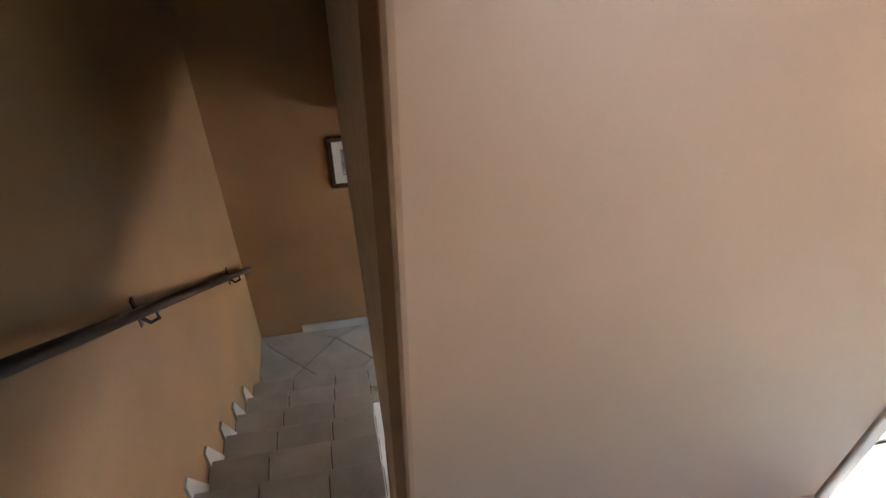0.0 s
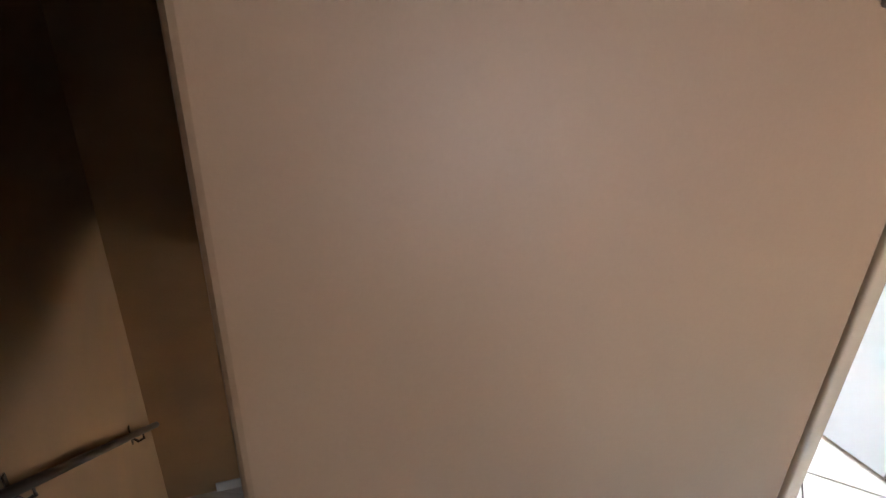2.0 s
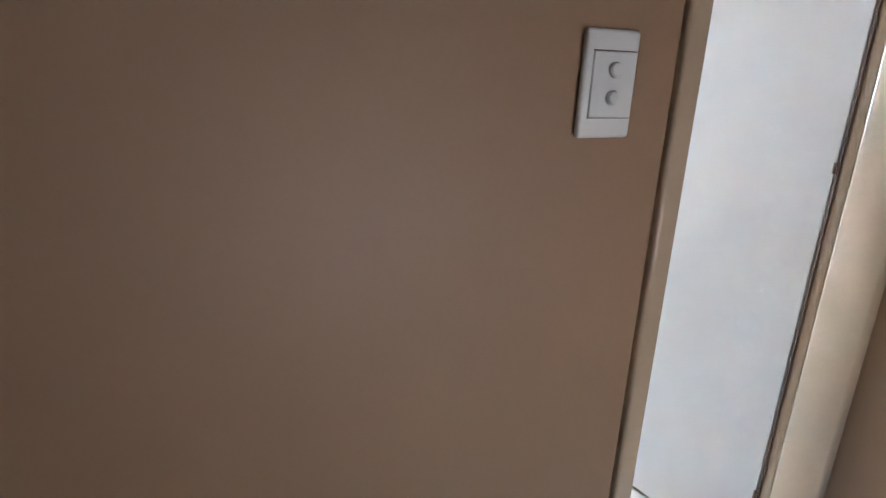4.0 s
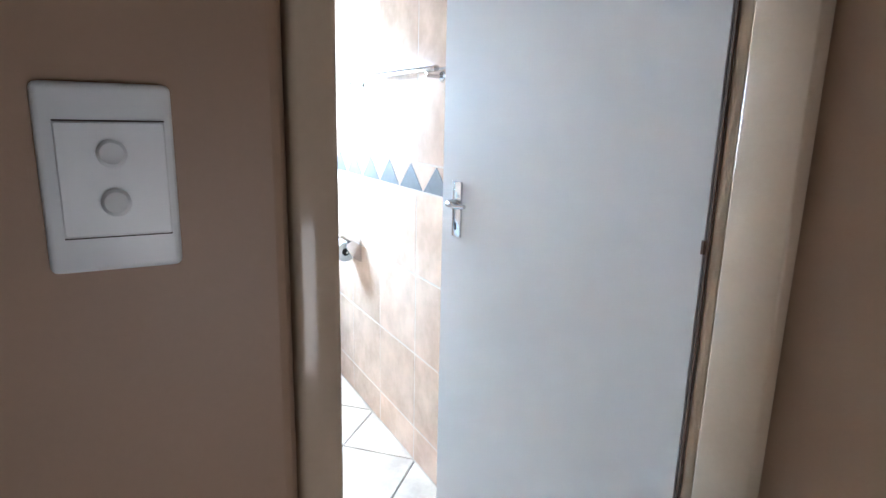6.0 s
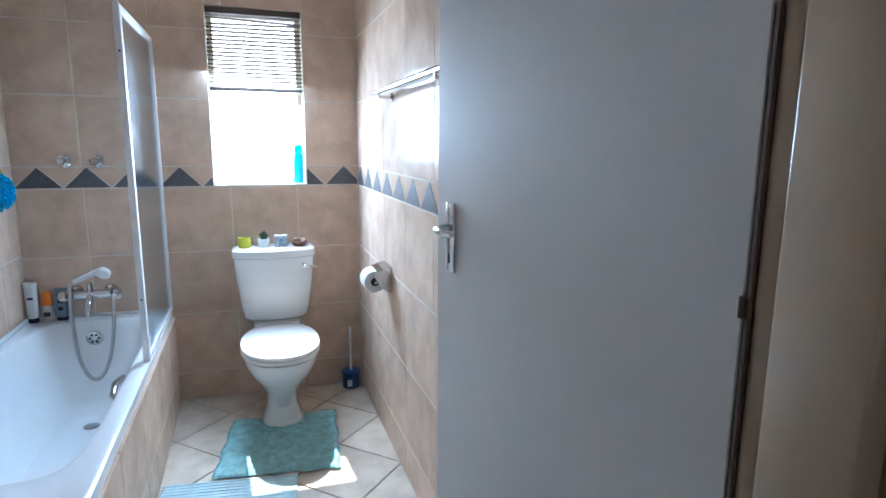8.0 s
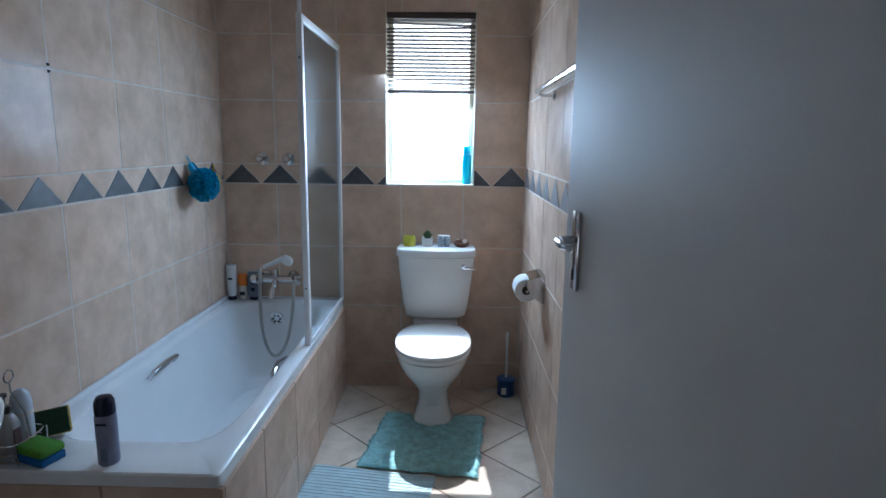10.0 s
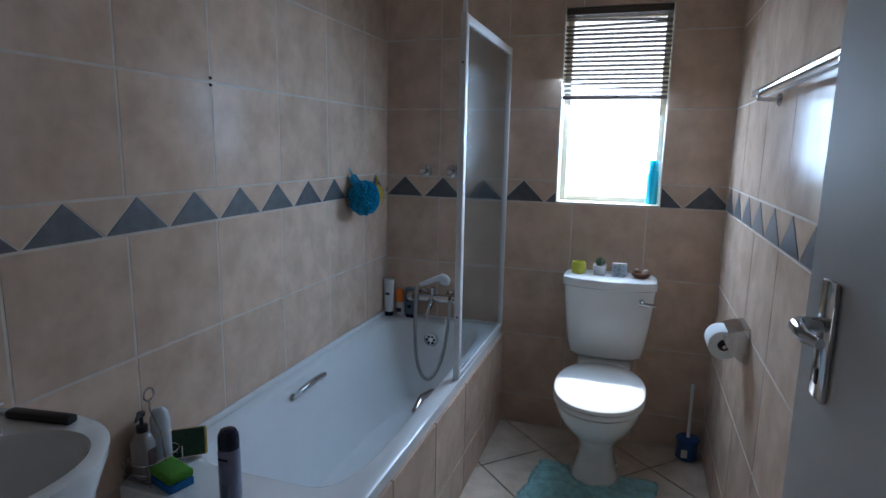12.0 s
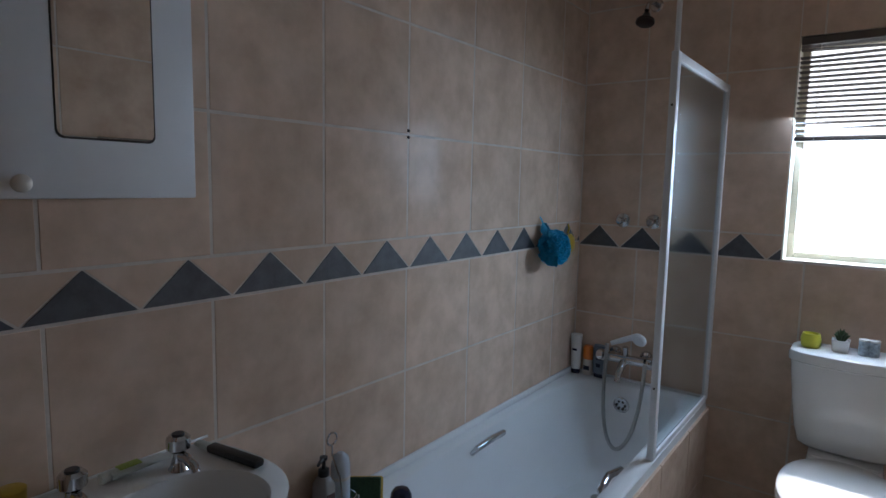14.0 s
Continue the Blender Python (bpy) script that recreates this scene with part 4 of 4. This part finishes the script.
part("body", bx((0.0005, CY0, CZ0 + 0.002), (0.112, CY1 + 0.001, CZ1), 0.003, 1), M_WHITE, cab)
dr = part("door", bx((0.1135, CY0, CZ0), (0.130, CY1, CZ1), 0.003, 2), M_WHITE, cab)
mr_pts = []
for cy, cz, a0 in ((-2.066, 1.423, -90), (-2.066, 1.672, 0), (-2.188, 1.672, 90), (-2.188, 1.423, 180)):
    for k in range(6):
        a = radians(a0 + k * 18)
        mr_pts.append((cy + 0.012 * math.cos(a), cz + 0.012 * math.sin(a)))
part("mirror", prism(mr_pts, "x", 0.1295, 0.1312), M_MIRROR, dr, "rounded mirror pane", False)
rim_in = [((u - (-2.127)) * 1.035 + (-2.127), (v - 1.5475) * 1.022 + 1.5475) for u, v in mr_pts]
part("mirror_edge", prism(rim_in, "x", 0.1292, 0.1303), M_DARK, dr, smooth=False)
part("knob", moved(lathe([(0.007, 0), (0.007, 0.010), (0.013, 0.016), (0.013, 0.024), (0.008, 0.028)], n=16), pose(0.1302, -2.255, 1.34, 0, 90)), M_CREAM, dr)

# two old screw holes in the tiles
for z in (1.502, 1.483):
    sc = thing("wall_screw", "small dark screw driven into the tiled wall", "screw", "old screws in the tiles")
    part("head", moved(lathe([(0.005, 0), (0.004, 0.004), (0.002, 0.006)], n=10), pose(0.0002, -1.241, z, 0, 90)), M_DARK, sc)

# ---- tiles, one by one ----
GAP = 0.0027
TILE_MESH = {}


def tile(parent, axis, u0, u1, v0, v1, material, name="tile", depth=0.008):
    w, h = round(u1 - u0 - 2 * GAP, 4), round(v1 - v0 - 2 * GAP, 4)
    if w < 0.006 or h < 0.006:
        return
    key = (axis, w, h, material.name)
    if key not in TILE_MESH:
        e = 0.0016
        bm = bmesh.new()
        lo = [bm.verts.new((sx * w / 2, sy * h / 2, 0)) for sx, sy in ((-1, -1), (1, -1), (1, 1), (-1, 1))]
        mi = [bm.verts.new((sx * w / 2, sy * h / 2, depth - e)) for sx, sy in ((-1, -1), (1, -1), (1, 1), (-1, 1))]
        hi = [bm.verts.new((sx * (w / 2 - e), sy * (h / 2 - e), depth)) for sx, sy in ((-1, -1), (1, -1), (1, 1), (-1, 1))]
        for a, b in ((lo, mi), (mi, hi)):
            for i in range(4):
                bm.faces.new((a[i], a[(i + 1) % 4], b[(i + 1) % 4], b[i]))
        bm.faces.new(hi)
        TILE_MESH[key] = finish(name, bm, material)
    o = new(name, TILE_MESH[key])
    o.parent = parent
    u, v = (u0 + u1) / 2, (v0 + v1) / 2
    k = rng.uniform(-0.0004, 0.0004)
    o.matrix_basis = {"W": pose(-0.008 + k, u, v, 90, 0, 90), "E": pose(W + 0.008 + k, u, v, 90, 0, -90), "N": pose(u, 0.008 + k, v, 90, 0, 0)}[axis]


ROWS = [0.0, 0.145, 0.452, 0.766, 1.081, 1.180, 1.494, 1.808, 2.122, 2.436, H]
ROWS_WEST = [0.0, 0.155, 0.467, 0.781, 1.096, 1.189, 1.490, 1.804, 2.118, 2.432, H]


def tiled(parent, axis, cols, hole=None, rows=ROWS):
    for v0, v1 in zip(rows, rows[1:]):
        if abs(v0 - rows[4]) < 1e-6:
            continue
        for u0, u1 in zip(cols, cols[1:]):
            if hole and u1 > hole[0] and u0 < hole[1] and v1 > hole[2] and v0 < hole[3]:
                if u0 < hole[0] - 0.02:
                    tile(parent, axis, u0, hole[0] + GAP, v0, v1, M_TILE)
                if u1 > hole[1] + 0.02:
                    tile(parent, axis, hole[1] - GAP, u1, v0, v1, M_TILE)
                a, b = max(u0, hole[0]), min(u1, hole[1])
                if v1 > hole[3] + 0.02:
                    tile(parent, axis, a, b, hole[3] - GAP, v1, M_TILE)
                if v0 < hole[2] - 0.02:
                    tile(parent, axis, a, b, v0, hole[2] + GAP, M_TILE)
            else:
                tile(parent, axis, u0, u1, v0, v1, M_TILE)


tiled(wall_back, "N", [0.0, 0.273, 0.59, 0.906, 1.222, W], (WX0, WX1, WZ0, WZ1))
tiled(wall_left, "W", [YI, -2.505, -2.19, -1.873, -1.562, -1.239, -0.905, -0.575, -0.245, 0.0], rows=ROWS_WEST)
tiled(wall_right, "E", [YI, -2.36, -2.02, -1.68, -1.338, -0.99, -0.648, -0.31, 0.0])


def border(parent, axis, first, pitch, count, lo, hi, skip=None, z0=1.0845, z1=1.1765):
    """Slate triangles set point up, with pale triangles between them."""
    g = 0.003
    for i in range(count):
        a = first + pitch * i
        for up in (True, False):
            c = a if up else a + pitch / 2
            hw = pitch / 2 - g * 1.6
            pts = [(c - hw, z0), (c + hw, z0), (c, z1)] if up else [(c - hw, z1), (c, z0 + 0.002), (c + hw, z1)]
            if skip:
                if min(p[0] for p in pts) >= skip[0] - 0.004 and max(p[0] for p in pts) <= skip[1] + 0.004:
                    continue
                if c < (skip[0] + skip[1]) / 2:
                    top_lim = (lo, min(hi, skip[0]))
                else:
                    top_lim = (max(lo, skip[1]), hi)
            else:
                top_lim = (lo, hi)
            pts = clip(clip(pts, top_lim[0] + 0.002, True), top_lim[1] - 0.002, False)
            if len(pts) < 3 or max(p[0] for p in pts) - min(p[0] for p in pts) < 0.006:
                continue
            d = 0.0008 if up else 0.0
            lohi = {"W": (-0.0075, 0.0 + d), "E": (W - d, W + 0.0075), "N": (-d, 0.0075)}[axis]
            part("triangle_tile", prism(pts, {"W": "x", "E": "x", "N": "y"}[axis], *lohi), M_TRI if up else M_TILE, parent, smooth=False)


def clip(pts, lim, keep_above):
    out = []
    for i, p in enumerate(pts):
        q = pts[(i + 1) % len(pts)]
        pin, qin = (p[0] >= lim) == keep_above, (q[0] >= lim) == keep_above
        if pin:
            out.append(p)
        if pin != qin:
            t = (lim - p[0]) / (q[0] - p[0])
            out.append((lim, p[1] + t * (q[1] - p[1])))
    return out


border(wall_back, "N", 0.097 - 0.1945, 0.1945, 9, 0.0, W, (WX0, WX1))
border(wall_left, "W", -0.13 - 13 * 0.1995, 0.1995, 15, YI, 0.0, z0=1.0995, z1=1.1855)
border(wall_right, "E", -0.09 - 13 * 0.2, 0.2, 15, YI, 0.0)

# diagonal floor tiles, cut to the room
floor_ob = bpy.data.objects["floor"]
FT, FG = 0.225, 0.0035


def clip_v(pts, lim, keep_above):
    return [(b, a) for a, b in clip([(v, u) for u, v in pts], lim, keep_above)]


for i in range(-3, 7):
    for j in range(-1, 14):
        if (i + j) % 2:
            continue
        cx, cy = 0.86 + FT * i, 0.005 - FT * j
        r = FT - FG * 1.4
        pts = [(cx, cy - r), (cx + r, cy), (cx, cy + r), (cx - r, cy)]
        pts = clip(clip(pts, 0.03, True), W - 0.002, False)
        pts = clip_v(pts, YI - 0.11, True) if pts else pts
        pts = clip_v(pts, -0.003, False) if pts else pts
        if len(pts) >= 3:
            part("floor_tile", prism(pts, "z", -0.01, 0.0 + rng.uniform(-0.0003, 0.0003)), M_FTILE, floor_ob, smooth=False)
